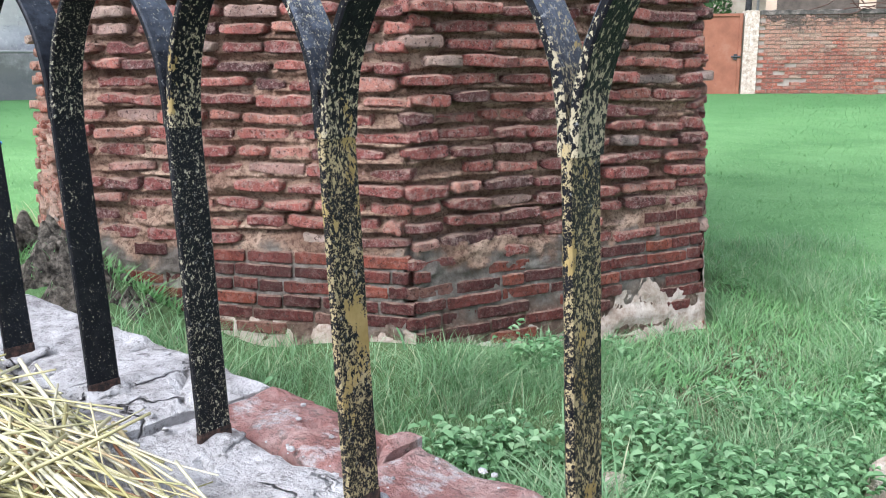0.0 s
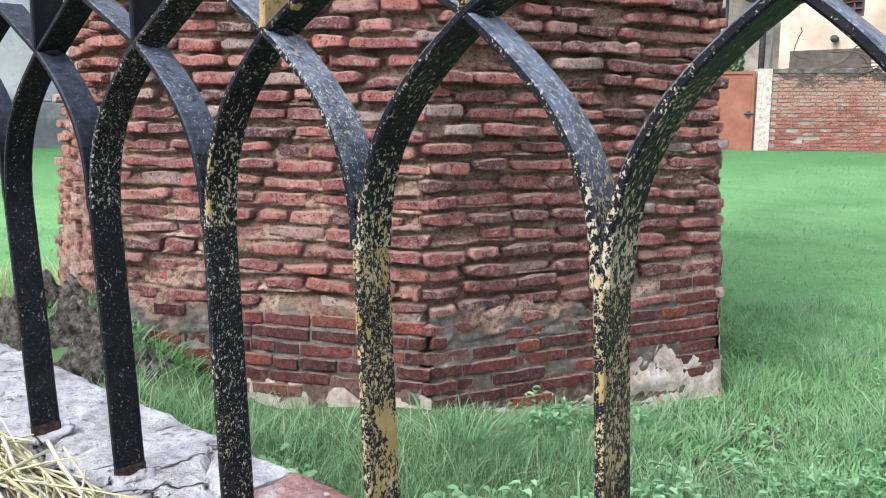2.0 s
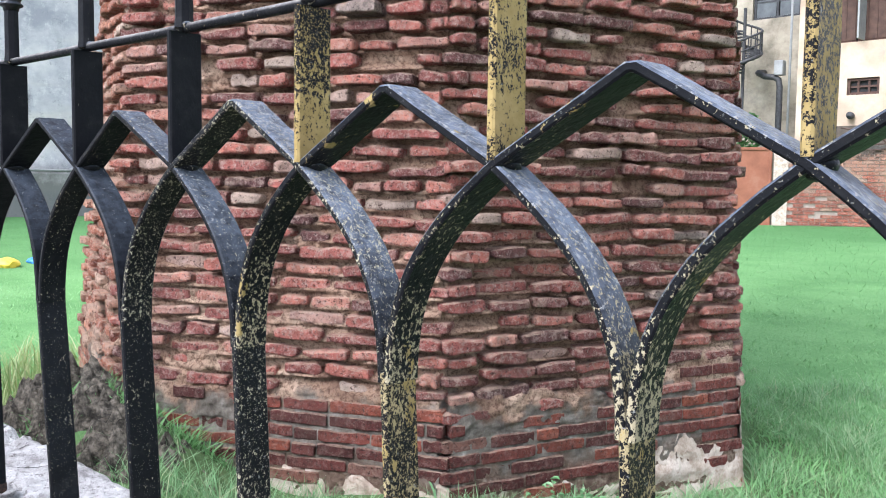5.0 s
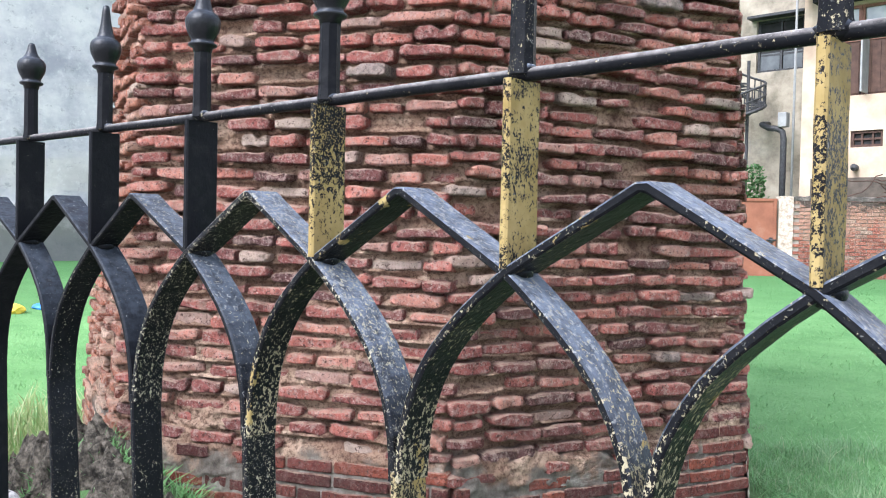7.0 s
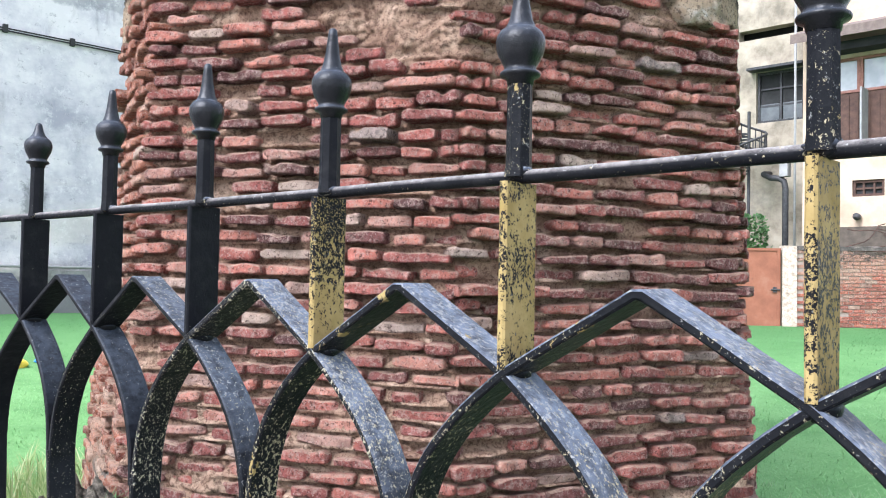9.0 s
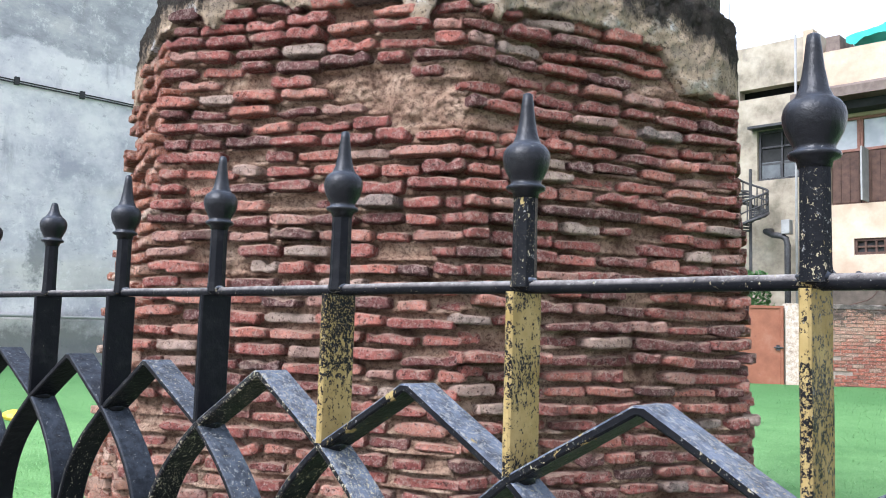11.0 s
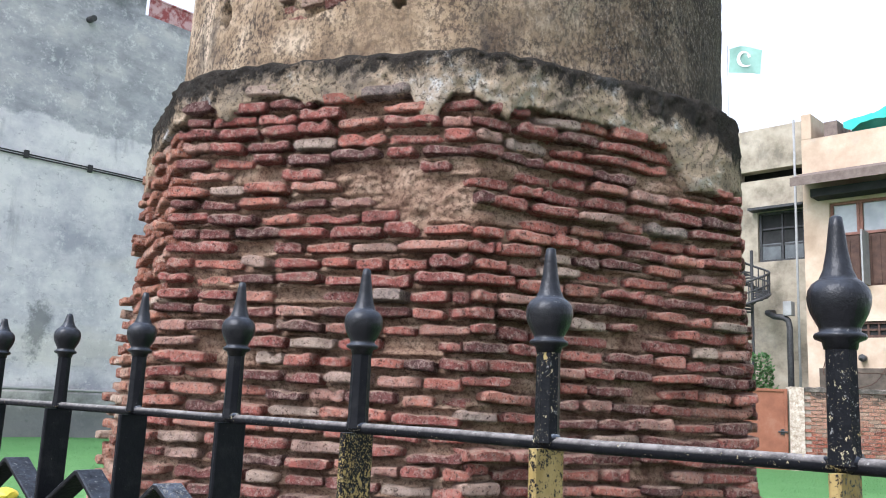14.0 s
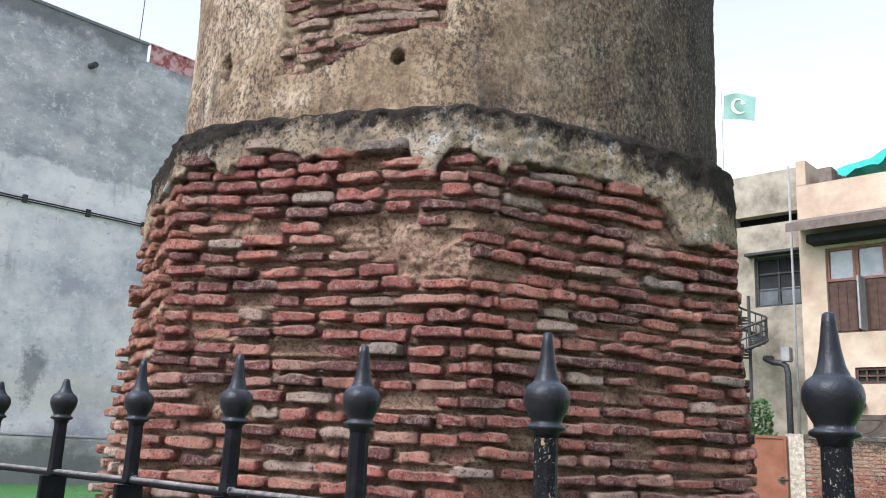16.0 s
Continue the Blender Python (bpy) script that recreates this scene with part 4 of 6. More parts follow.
# ---- dry stalks heaped on the kerb ----
def build_straw():
    rng = random.Random(23)
    heap = thing("stalk_heap", "loose heap of pale dry plant stalks lying on the kerb", "straw")
    for i in range(620):
        cx, cy = rng.uniform(-0.15, 0.80), rng.uniform(-0.44, -0.07)
        if cy > -0.10 and cx > 0.62:
            continue
        ln = rng.uniform(0.18, 0.62)
        a = rng.gauss(0.0, 0.22) if rng.random() < 0.62 else rng.uniform(-1.4, 1.4)
        level = 0.005 + 0.040 * rng.random() ** 1.3 * smoothstep(-0.04, -0.16, cy)
        bend = rng.gauss(0, 0.10)
        lift = rng.gauss(0, 0.03)
        r = rng.uniform(0.0011, 0.0032)
        pts = []
        for j in range(7):
            t = j / 6 - 0.5
            off = bend * (t * t - 0.08) * ln * 2
            px, py = cx + math.cos(a) * t * ln - math.sin(a) * off, cy + math.sin(a) * t * ln + math.cos(a) * off
            pts.append((px, py, max(0.004 + r, level + lift * t + 0.012 * abs(t) * rng.random())))
        if max(q[1] for q in pts) > -0.045:
            continue
        bm = tube(pts, [r * (1.0 - 0.45 * j / 6) for j in range(7)], 5)
        part("stalk", bm, M_STRAW, heap, "", True)


build_straw()
rough_lump("brick_bit", (0.36, -0.085, 0.012), (0.012, 0.010, 0.011), M_RUST, "small rusty red brick fragment among dry stalks", "rubble", 3, 2)
rough_lump("pebble", (0.79, 0.11, 0.003), (0.010, 0.006, 0.005), M_WHITE, "small white pebble lying on the red stone kerb", "pebble", 8, 2)


def build_grit():
    """Crumbs of mortar and earth on the kerb."""
    rng = random.Random(71)
    base = bmesh.new()
    bmesh.ops.create_icosphere(base, subdivisions=1, radius=1.0)
    co = [v.co.copy() for v in base.verts]
    fs = [[v.index for v in f.verts] for f in base.faces]
    base.free()
    verts, faces = [], []
    for i in range(420):
        x, y = rng.uniform(-0.9, 1.5), rng.choice((rng.uniform(-0.08, 0.14), rng.gauss(0.02, 0.03)))
        r = 0.0012 + 0.0045 * rng.random() ** 3
        b = len(verts)
        for c in co:
            k = r * (1 + 0.5 * noise.noise(c * 2 + Vector((i, 0, 0))))
            verts.append((x + c.x * k * 1.2, y + c.y * k, 0.002 + r * 0.4 + c.z * k * 0.7))
        faces += [tuple(b + j for j in f) for f in fs]
    ob = put("kerb_grit", mesh_of("kerb_grit", verts, faces, M_KERB))
    tagged(ob, "loose mortar crumbs and grit on the kerb", "grit", kind="stuff")


build_grit()


# ---- ruined octagonal tower ----
TAN = math.tan(math.pi / 8)
COURSE, COURSE_LOW, Z_LOW = 0.0585, 0.0505, -0.22
Z_FOOT, Z_TOP = -0.80, 2.0
tower = thing("brick_tower", "old octagonal brick tower, eroded red bricks below a stained plaster shaft", "tower")


def face_angle(f):
    return TPHI + math.pi / 8 * (2 * f + 1)


def on_face(f, u, z, out=0.0):
    a = face_angle(f)
    r = TR - TK * z + out
    return Vector((TX + r * math.cos(a) - u * math.sin(a), TY + r * math.sin(a) + u * math.cos(a), z))


def worn_corner(z):
    """How much of the corner away from the street has crumbled at this height."""
    return 0.03 + 0.27 * smoothstep(0.0, 1.9, z)


def flush_top(f, u):
    """Up to where the later, tight brickwork reaches."""
    if f == 0:
        return -0.25 + 0.15 * smoothstep(0.15, 0.42, u)
    return -0.19 if f == -1 else -0.22


def lime_top(f, u):
    """Height of the ragged upper edge of the lime render at the foot."""
    top = -0.515 + 0.05 * noise.noise((u * 4, f, 1)) + 0.05 * noise.noise((u * 13, f, 4)) + 0.025 * noise.noise((u * 40, f, 7))
    if f == 0:
        top += 0.13 * smoothstep(0.10, 0.24, u) - 0.07 * smoothstep(0.40, 0.52, u)
    if f == -1:
        top += 0.085 - 0.05 * smoothstep(0.35, 0.6, u)
    if f == 1:
        top += 0.24
    return top


def plaster_low(f, u):
    """Height of the ragged lower edge of the plaster band."""
    base = {-1: 1.882, 0: 1.852, -2: 1.86, 1: 1.70}.get(f, 1.80)
    if f == 0:
        base -= 0.03 * smoothstep(0.0, 0.25, u) + 0.165 * smoothstep(0.24, 0.42, u)
        base -= 0.06 * math.exp(-((u + 0.525) / 0.03) ** 2)
    if f == -1:
        base -= 0.125 * math.exp(-((u - 0.464) / 0.055) ** 2) + 0.06 * math.exp(-((u + 0.43) / 0.045) ** 2)
        base += 0.045 * math.exp(-((u + 0.24) / 0.10) ** 2)
    if f == -2:
        base -= 0.16 * smoothstep(-0.10, -0.50, u)
    base += 0.014 * noise.noise((u * 95, f, 8)) + 0.008 * noise.noise((u * 170, f, 6))
    return base + 0.016 * noise.noise((u * 7, f * 3.3, 1)) + 0.016 * noise.noise((u * 19, f * 3.3, 4)) + 0.012 * noise.noise((u * 48, f, 2))


# patches where bricks are gone and the earth core shows: face, u, z, half width, half height
GONE = [(-1, 0.46, 1.47, 0.16, 0.075), (-1, 0.20, 1.56, 0.14, 0.045), (0, -0.50, 1.60, 0.10, 0.05), (-1, -0.33, 0.93, 0.09, 0.045), (0, -0.52, 1.43, 0.05, 0.03),
        (-1, -0.02, 0.02, 0.06, 0.03), (-1, -0.25, -0.10, 0.08, 0.05), (0, -0.40, 0.84, 0.05, 0.03), (-1, 0.12, 0.33, 0.05, 0.028), (0, 0.30, 1.66, 0.12, 0.03)]


SMEARED = [(0, -0.42, -0.215, 0.36, 0.055), (0, -0.12, -0.235, 0.14, 0.055), (-1, -0.30, -0.225, 0.18, 0.075), (-1, 0.42, -0.185, 0.12, 0.022), (-1, -0.52, -0.22, 0.14, 0.07)]


def gone(f, u, z):
    return any(f == g and abs(u - gu) < w * (1 + 0.4 * noise.noise((u * 20, z * 20, 0))) and abs(z - gz) < h for g, gu, gz, w, h in GONE)


def core_out(f, u, z):
    """How far the mortar core stands from the face plane."""
    low = smoothstep(flush_top(f, u) + 0.07, flush_top(f, u) - 0.01, z)
    patch = 0.0
    for g, gu, gz, w, h in GONE:
        if g == f:
            patch += math.exp(-((u - gu) / w) ** 2 - ((z - gz) / h) ** 2)
    # mortar banked up on each course, hollow under the next
    wob = 0.006 * noise.noise((u * 3, z * 3, f * 7)) + 0.016 * noise.noise((u * 1.9 + 0.6 * z, f, 5 + z))
    ph = ((z - wob + 0.1975 - 0.010) / COURSE) % 1.0
    bank = 0.026 * smoothstep(0.0, 0.12, ph) * (1 - smoothstep(0.12, 0.52, ph)) * max(0.0, 0.75 + 1.3 * noise.noise((u * 5, z * 5, f * 3 + 1))) * max(0.0, 1 - 1.5 * patch)
    up = -0.058 + bank + 0.022 * noise.noise((u * 6, z * 9, f * 5)) + 0.010 * noise.noise((u * 19, z * 24, f * 5 + 2)) + 0.009 * noise.noise((u * 48, z * 48, f))
    up += 0.052 * min(1.0, patch) * (0.7 + 0.7 * noise.noise((u * 15, z * 17, 3)) + 0.28 * noise.noise((u * 42, z * 42, 3)))
    # the lower, re-pointed zone and the band under it lie nearly flush
    mid = smoothstep(0.75, 0.0, z) * (0.032 if f < 0 else 0.014)
    flat = -0.004 + 0.004 * noise.noise((u * 14, z * 14, f)) + 0.003 * noise.noise((u * 40, z * 40, f))
    out = (up + mid) * (1 - low) + flat * low
    # cement smeared over the joint between the two kinds of brickwork
    for g, gu, gz, w, h in SMEARED:
        if g == f:
            d = ((u - gu) / w) ** 2 + ((z - gz) / h) ** 2 + 0.9 * noise.noise((u * 11, z * 16, 21)) + 0.4 * noise.noise((u * 34, z * 40, 5))
            k = smoothstep(1.15, 0.8, d)
            out = out * (1 - k) + (0.000 + 0.008 * noise.noise((u * 17, z * 26, 9)) + 0.004 * noise.noise((u * 50, z * 60, 2))) * k
    return out


def build_core():
    for f in range(-2, 6):
        seen = f in (-2, -1, 0, 1)
        nu, nz = (150, 420) if f in (-1, 0) else (36, 110) if seen or f == 5 else (4, 8)
        verts, faces = [], []
        for j in range(nz + 1):
            z = Z_FOOT + (Z_TOP - 0.03 - Z_FOOT) * j / nz
            for i in range(nu + 1):
                t = 2 * i / nu - 1
                # the corner verts of neighbours meet: use one rule there
                corner = -0.044 + 0.030 * noise.noise((z * 11, (f if t < 0 else f + 1) % 8 * 4.0, 2))
                hw = (TR - TK * z + corner) * TAN
                u = t * hw
                if f == -2 and t < 0:
                    u = t * (hw - worn_corner(z))
                o = core_out(f, u, z) if (seen and 0 < i < nu) else corner
                p = on_face(f, u, z, o)
                if f == 5 and t > 0:
                    p = p.lerp(on_face(-2, worn_corner(z) - hw, z, corner), t)
                verts.append(p)
        for j in range(nz):
            for i in range(nu):
                a = j * (nu + 1) + i
                faces.append((a, a + 1, a + nu + 2, a + nu + 1))
        put("mortar_core", mesh_of("mortar_core", verts, faces, M_MORTAR, True), tower, None, "crumbling tan earth mortar" if seen else "")


def brick_mesh(seed, worn=1.0, material=M_BRICK):
    """A worn brick 0.18 x 0.11 x 0.042: flat front (-y), chipped edges and rounded ends."""
    rng = random.Random(seed)
    L, D, H = 0.18, 0.11, 0.042
    xs = [-0.5, -0.465, -0.36, -0.12, 0.14, 0.37, 0.465, 0.5]
    last = len(xs) - 1
    verts, faces = [], []
    tilt_hi, tilt_lo, skew = rng.uniform(-0.006, 0.006), rng.uniform(-0.006, 0.006), rng.uniform(-0.008, 0.008)
    ends = (rng.choice((0.006, 0.010, 0.018)), rng.choice((0.006, 0.010, 0.018)))
    broken = rng.sample(range(last + 1), rng.choice((0, 1, 1, 2)))
    for i, t in enumerate(xs):
        end = i in (0, last)
        x = t * L + (0 if end else rng.uniform(-0.004, 0.004))
        pull = worn * (ends[0 if i == 0 else 1] if end else 0.003 if i in (1, last - 1) else 0.0)
        sq = worn * (0.0085 if end else 0.0030 if i in (1, last - 1) else 0.0)
        hi = H / 2 + worn * (tilt_hi * t + rng.uniform(-0.0062, 0.0026)) - sq
        lo = -H / 2 + worn * (tilt_lo * t + rng.uniform(-0.0026, 0.0048)) + sq
        if i in broken:
            hi -= worn * rng.uniform(0.003, 0.013)
            pull += worn * rng.uniform(0.0, 0.012)
        b = 0.0012 + worn * rng.uniform(0.0008, 0.0065)
        y = -D / 2 + pull + worn * (skew * t + rng.uniform(-0.0035, 0.0045))
        verts += [(x, D / 2, lo), (x, y + b, lo), (x, y, lo + b * rng.uniform(0.7, 1.3)), (x, y + worn * rng.uniform(-0.002, 0.003), hi - b * rng.uniform(0.7, 1.6)),
                  (x, y + b * 1.3, hi), (x, D / 2, hi)]
    n = 6
    for i in range(last):
        for k in range(n):
            a, b_ = i * n + k, i * n + (k + 1) % n
            faces.append((a, b_, b_ + n, a + n))
    faces.append(tuple(range(n)))
    faces.append(tuple(range(last * n, (last + 1) * n))[::-1])
    faces = [f[::-1] for f in faces]
    return mesh_of("brick", verts, faces, material)


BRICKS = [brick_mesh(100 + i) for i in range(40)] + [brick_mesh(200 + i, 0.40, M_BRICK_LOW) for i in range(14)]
BRICKS_WASHED = [brick_mesh(300 + i, 0.8, M_BRICK_WASHED) for i in range(8)]
BRICK_GEO = [([v.co.copy() for v in me.vertices], [tuple(p.vertices) for p in me.polygons]) for me in BRICKS]


def lay_bricks():
    rng = random.Random(77)
    rows, z = [], -0.72
    while z < 1.97:
        rows.append(z)
        z += COURSE_LOW if z < Z_LOW else COURSE
    laid = []
    for f in (-2, -1, 0, 1):
        for r, z in enumerate(rows):
            hw = (TR - TK * z) * TAN
            left = -hw + (worn_corner(z) if f == -2 else 0.022 if r % 2 else -0.004)
            u = left + rng.uniform(-0.02, 0.0) - (0.07 if r % 2 else 0.0)
            while u < hw - 0.02:
                low = z < flush_top(f, u)
                ln = (rng.choice((0.11, 0.14, 0.16, 0.17, 0.18, 0.20)) if not low else rng.choice((0.09, 0.13, 0.17, 0.18, 0.20, 0.21))) * rng.uniform(0.93, 1.07)
                u0, u1 = max(u, left - 0.004), min(u + ln, hw + 0.006)
                u += ln + (rng.uniform(0.010, 0.030) if not low else rng.uniform(0.004, 0.011))
                if hw - u < 0.06:
                    u1 = hw + rng.uniform(-0.012, 0.014) + (0.0 if r % 2 else -0.022)
                    u = hw
                if u1 - u0 < 0.045:
                    continue
                uc = (u0 + u1) / 2
                zz = z + (0.006 if not low else 0.0015) * noise.noise((uc * 3, z * 3, f * 7)) + rng.gauss(0, 0.0030 if not low else 0.0016)
                zz += 0.016 * noise.noise((uc * 1.9 + 0.6 * z, f, 5 + z)) * (0 if low else 1)
                if zz > plaster_low(f, uc) + 0.01 or gone(f, uc, zz) or (not low and rng.random() < 0.03):
                    continue
                smear = any(g == f and ((uc - gu) / w) ** 2 + ((zz - gz) / h) ** 2 < 1.0 for g, gu, gz, w, h in SMEARED)
                if smear and rng.random() < 0.5:
                    continue
                if low and (zz < lime_top(f, uc) - 0.005 and rng.random() < 0.8 or noise.noise((uc * 4, z * 8, f + 40)) > 0.62):
                    continue
                mid = smoothstep(0.30, -0.12, zz)
                prot = rng.gauss(0.003, 0.015) * (1 - 0.4 * mid) if not low else rng.gauss(0.004, 0.003)
                if smear:
                    prot = rng.uniform(0.002, 0.010)
                a = face_angle(f)
                h = (0.78 + 0.30 * rng.random()) if not low else 0.97 + 0.06 * rng.random()
                place = on_face(f, uc, zz, prot - 0.055)
                tilt = 1.0 if not low else 0.4
                m = Matrix.Translation(place) @ Euler((radians(rng.gauss(0, 2.2) * tilt), radians(rng.gauss(0, 1.3) * tilt), a + math.pi / 2 + radians(rng.gauss(0, 2.0) * tilt))).to_matrix().to_4x4()
                m = m @ Matrix.Diagonal(((u1 - u0) / 0.18, 1.0, h, 1.0))
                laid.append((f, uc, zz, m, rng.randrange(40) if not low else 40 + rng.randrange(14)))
    # the bricks next to the near corner are single pieces
    def rank(b):
        f, uc, zz = b[0], b[1], b[2]
        return (0 if f in (-1, 0) else 9) + abs((0.55 - uc) if f == -1 else (uc + 0.55)) + 0.25 * abs(zz - 0.7)
    laid.sort(key=rank)
    for f, uc, zz, m, v in laid[:300]:
        put("brick", BRICKS[v], tower, m)
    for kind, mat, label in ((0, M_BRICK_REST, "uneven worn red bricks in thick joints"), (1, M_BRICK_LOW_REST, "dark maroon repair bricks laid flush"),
                             (2, M_BRICK_SUNLIT_SALT, "orange bricks bleached by salt, with sunlit brightness in their colour")):
        verts, faces = [], []
        for f, uc, zz, m, v in laid[300:]:
            if (2 if f == -2 else 1 if v >= 40 else 0) != kind:
                continue
            b = len(verts)
            co, fs = BRICK_GEO[v]
            verts += [m @ c for c in co]
            faces += [tuple(b + i for i in q) for q in fs]
        ob = put("brickwork", mesh_of("brickwork", verts, faces, mat), tower, None, label)
        tagged(ob, kind="stuff")


def build_skirt():
    """Broken lime render round the foot."""
    for f in (-2, -1, 0, 1):
        nu, nz = 110, 24
        verts, faces = [], []
        hw = (TR + 0.030) * TAN
        for j in range(nz + 1):
            for i in range(nu + 1):
                u = (2 * i / nu - 1) * (hw + 0.01)
                top = lime_top(f, u)
                z = -0.82 + (top + 0.82) * j / nz
                o = 0.003 + 0.012 * noise.noise((u * 9, z * 18, f)) + 0.007 * noise.noise((u * 30, z * 50, f)) + 0.006 * smoothstep(-0.58, -0.66, z) - 0.008 * (j / nz) ** 3
                verts.append(on_face(f, u, z, o))
        for j in range(nz):
            for i in range(nu):
                a = j * (nu + 1) + i
                faces.append((a, a + 1, a + nu + 2, a + nu + 1))
        # return the upper edge into the wall
        b = len(verts)
        for i in range(nu + 1):
            p = verts[nz * (nu + 1) + i]
            c = Vector((TX, TY, p.z)) - p
            c.z = 0
            verts.append(p + c.normalized() * 0.05)
        for i in range(nu):
            faces.append((nz * (nu + 1) + i, nz * (nu + 1) + i + 1, b + i + 1, b + i))
        put("render_skirt", mesh_of("render_skirt", verts, faces, M_SKIRT, True), tower, None, "broken pale lime render at the foot")


LIP = 2.028


def build_ledge():
    """Plaster band on the octagon, rounded over to meet the round shaft."""
    n, rows = 150, 22
    cols = [(f, 2 * i / n - 1) for f in range(-4, 4) for i in range(n)]
    verts, faces = [], []

    def rounded(f, t, z, o):
        """A place on the band with the octagon's corners softened."""
        hwz = (TR - TK * z + o) * TAN
        if f == -2 and t < 0:
            p = on_face(f, t * (hwz - (worn_corner(z) + 0.11)), z, o)
        else:
            p = on_face(f, t * hwz, z, o)
            if f == -3 and t > 0:
                p = p.lerp(on_face(-2, (worn_corner(z) + 0.11) - hwz, z, o), t)
        a = math.atan2(p.y - TY, p.x - TX)
        return a, min(math.hypot(p.x - TX, p.y - TY), (TR - TK * z + o) * 1.055)

    for f, t in cols:
        u = t * TR * TAN
        lowz = plaster_low(f, u)
        lip = LIP + 0.012 * noise.noise((u * 4, f * 2, 19)) + 0.010 * noise.noise((u * 14, f * 2, 4))
        for j in range(rows):
            s = j / (rows - 1)
            if s < 0.75:
                q = s / 0.75
                z = lowz + (lip - lowz) * q
                o = 0.010 + 0.008 * min(1, q * 3) + 0.012 * noise.noise((u * 8, z * 8, f * 3)) + 0.012 * noise.noise((u * 22, z * 25, f * 3)) + 0.008 * noise.noise((u * 60, z * 60, f * 3))
                a, r = rounded(f, t, z, o)
            else:
                q = (s - 0.75) / 0.25
                z = lip + 0.045 * math.sin(q * math.pi / 2) + 0.010 * noise.noise((u * 20, f * 2 + q, 9)) * (1 - q)
                a, r0 = rounded(f, t, lip, 0.018)
                r = r0 + (1.40 - r0) * (1 - math.cos(q * math.pi / 2)) + 0.010 * noise.noise((u * 18, q * 4, f)) * (1 - q)
            verts.append(Vector((TX + r * math.cos(a), TY + r * math.sin(a), z)))
        p = verts[-rows]
        c = Vector((TX - p.x, TY - p.y, 0)).normalized()
        verts.append(p + c * 0.06 + Vector((0, 0, 0.004)))
    k = rows + 1
    m = len(cols)
    for i in range(m):
        a, b = i * k, ((i + 1) % m) * k
        for j in range(rows - 1):
            faces.append((a + j, b + j, b + j + 1, a + j + 1))
        faces.append((a + rows, b + rows, b, a))
    put("plaster_band", mesh_of("plaster_band", verts, faces, M_LEDGE, True), tower, None, "grey cement plaster band, black along its top, ragged below")


SHAFT_R, SHAFT_DX, SHAFT_DY = 1.412, 0.017, 0.018
HOLES = [(radians(-93.0), 2.41, 0.040, 0.068), (radians(-55.8), 2.312, 0.028, 0.028)]


def build_shaft():
    cx, cy = TX + SHAFT_DX, TY + SHAFT_DY
    verts, faces = [], []
    angs = []
    a = -180.0
    while a < 180:
        angs.append(radians(a))
        a += 0.5 if -140 < a < 40 else 6.0
    zs = [1.99 + 0.012 * i for i in range(108)] + [3.4, 4.2, 5.5, 7.0]
    m = len(angs)
    for z in zs:
        for g in angs:
            u = g * 1.4
            r = SHAFT_R - 0.006 * max(0, z - 3.3) + 0.012 * noise.noise((u * 3, z * 3, 1)) + 0.006 * noise.noise((u * 11, z * 11, 4)) + 0.003 * noise.noise((u * 34, z * 34, 6))
            for ha, hz, wa, wz in HOLES:
                d = ((g - ha) * 1.4 / wa) ** 2 + ((z - hz) / wz) ** 2 + 0.5 * noise.noise((u * 30, z * 30, 2))
                if d < 1.2:
                    r -= 0.15 * smoothstep(1.2, 0.5, d)
            r -= (0.042 + 0.022 * noise.noise((u * 14, z * 40, 8))) * bare_patch(g, z)
            verts.append((cx + r * math.cos(g), cy + r * math.sin(g), z))
    for j in range(len(zs) - 1):
        for i in range(m):
            b = (i + 1) % m
            faces.append((j * m + i, j * m + b, (j + 1) * m + b, (j + 1) * m + i))
    faces.append(tuple(range((len(zs) - 1) * m, len(zs) * m)))
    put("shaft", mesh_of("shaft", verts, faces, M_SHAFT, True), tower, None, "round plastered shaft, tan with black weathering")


def bare_patch(g, z):
    """Where plaster has fallen off the shaft and bricks show, 0 to 1."""
    u = (g - radians(-63.0)) * 1.4
    foot = 2.285 + 0.16 * smoothstep(-0.20, 0.30, u)
    d = min((0.38 - abs(u)) / 0.3, (z - foot) / 0.3, (3.15 - z) / 0.3) + 0.10 * noise.noise((u * 7, z * 7, 12)) + 0.05 * noise.noise((u * 22, z * 22, 3))
    return smoothstep(0.0, 0.05, d)


def shaft_bricks():
    rng = random.Random(5)
    cx, cy = TX + SHAFT_DX, TY + SHAFT_DY
    z = 2.30
    while z < 3.12:
        u = -0.42 + rng.uniform(-0.05, 0.02)
        while u < 0.40:
            ln = rng.choice((0.10, 0.14, 0.17))
            g = radians(-63.0) + (u + ln / 2) / 1.4
            if bare_patch(g, z) > 0.6 and rng.random() > 0.12:
                deep = SHAFT_R - 0.078 + rng.gauss(0, 0.010)
                m = Matrix.Translation((cx + deep * math.cos(g), cy + deep * math.sin(g), z + rng.gauss(0, 0.003))) @ Euler((radians(rng.gauss(0, 3)), radians(rng.gauss(0, 2.5)), g + math.pi / 2 + radians(rng.gauss(0, 3)))).to_matrix().to_4x4()
                put("brick", BRICKS_WASHED[rng.randrange(8)], tower, m @ Matrix.Diagonal((ln / 0.18, 1, 0.88, 1)))
            u += ln + 0.007
        z += 0.052


build_core()
build_skirt()
build_ledge()
build_shaft()


# ---- grey building on the left ----
WX = -17.5


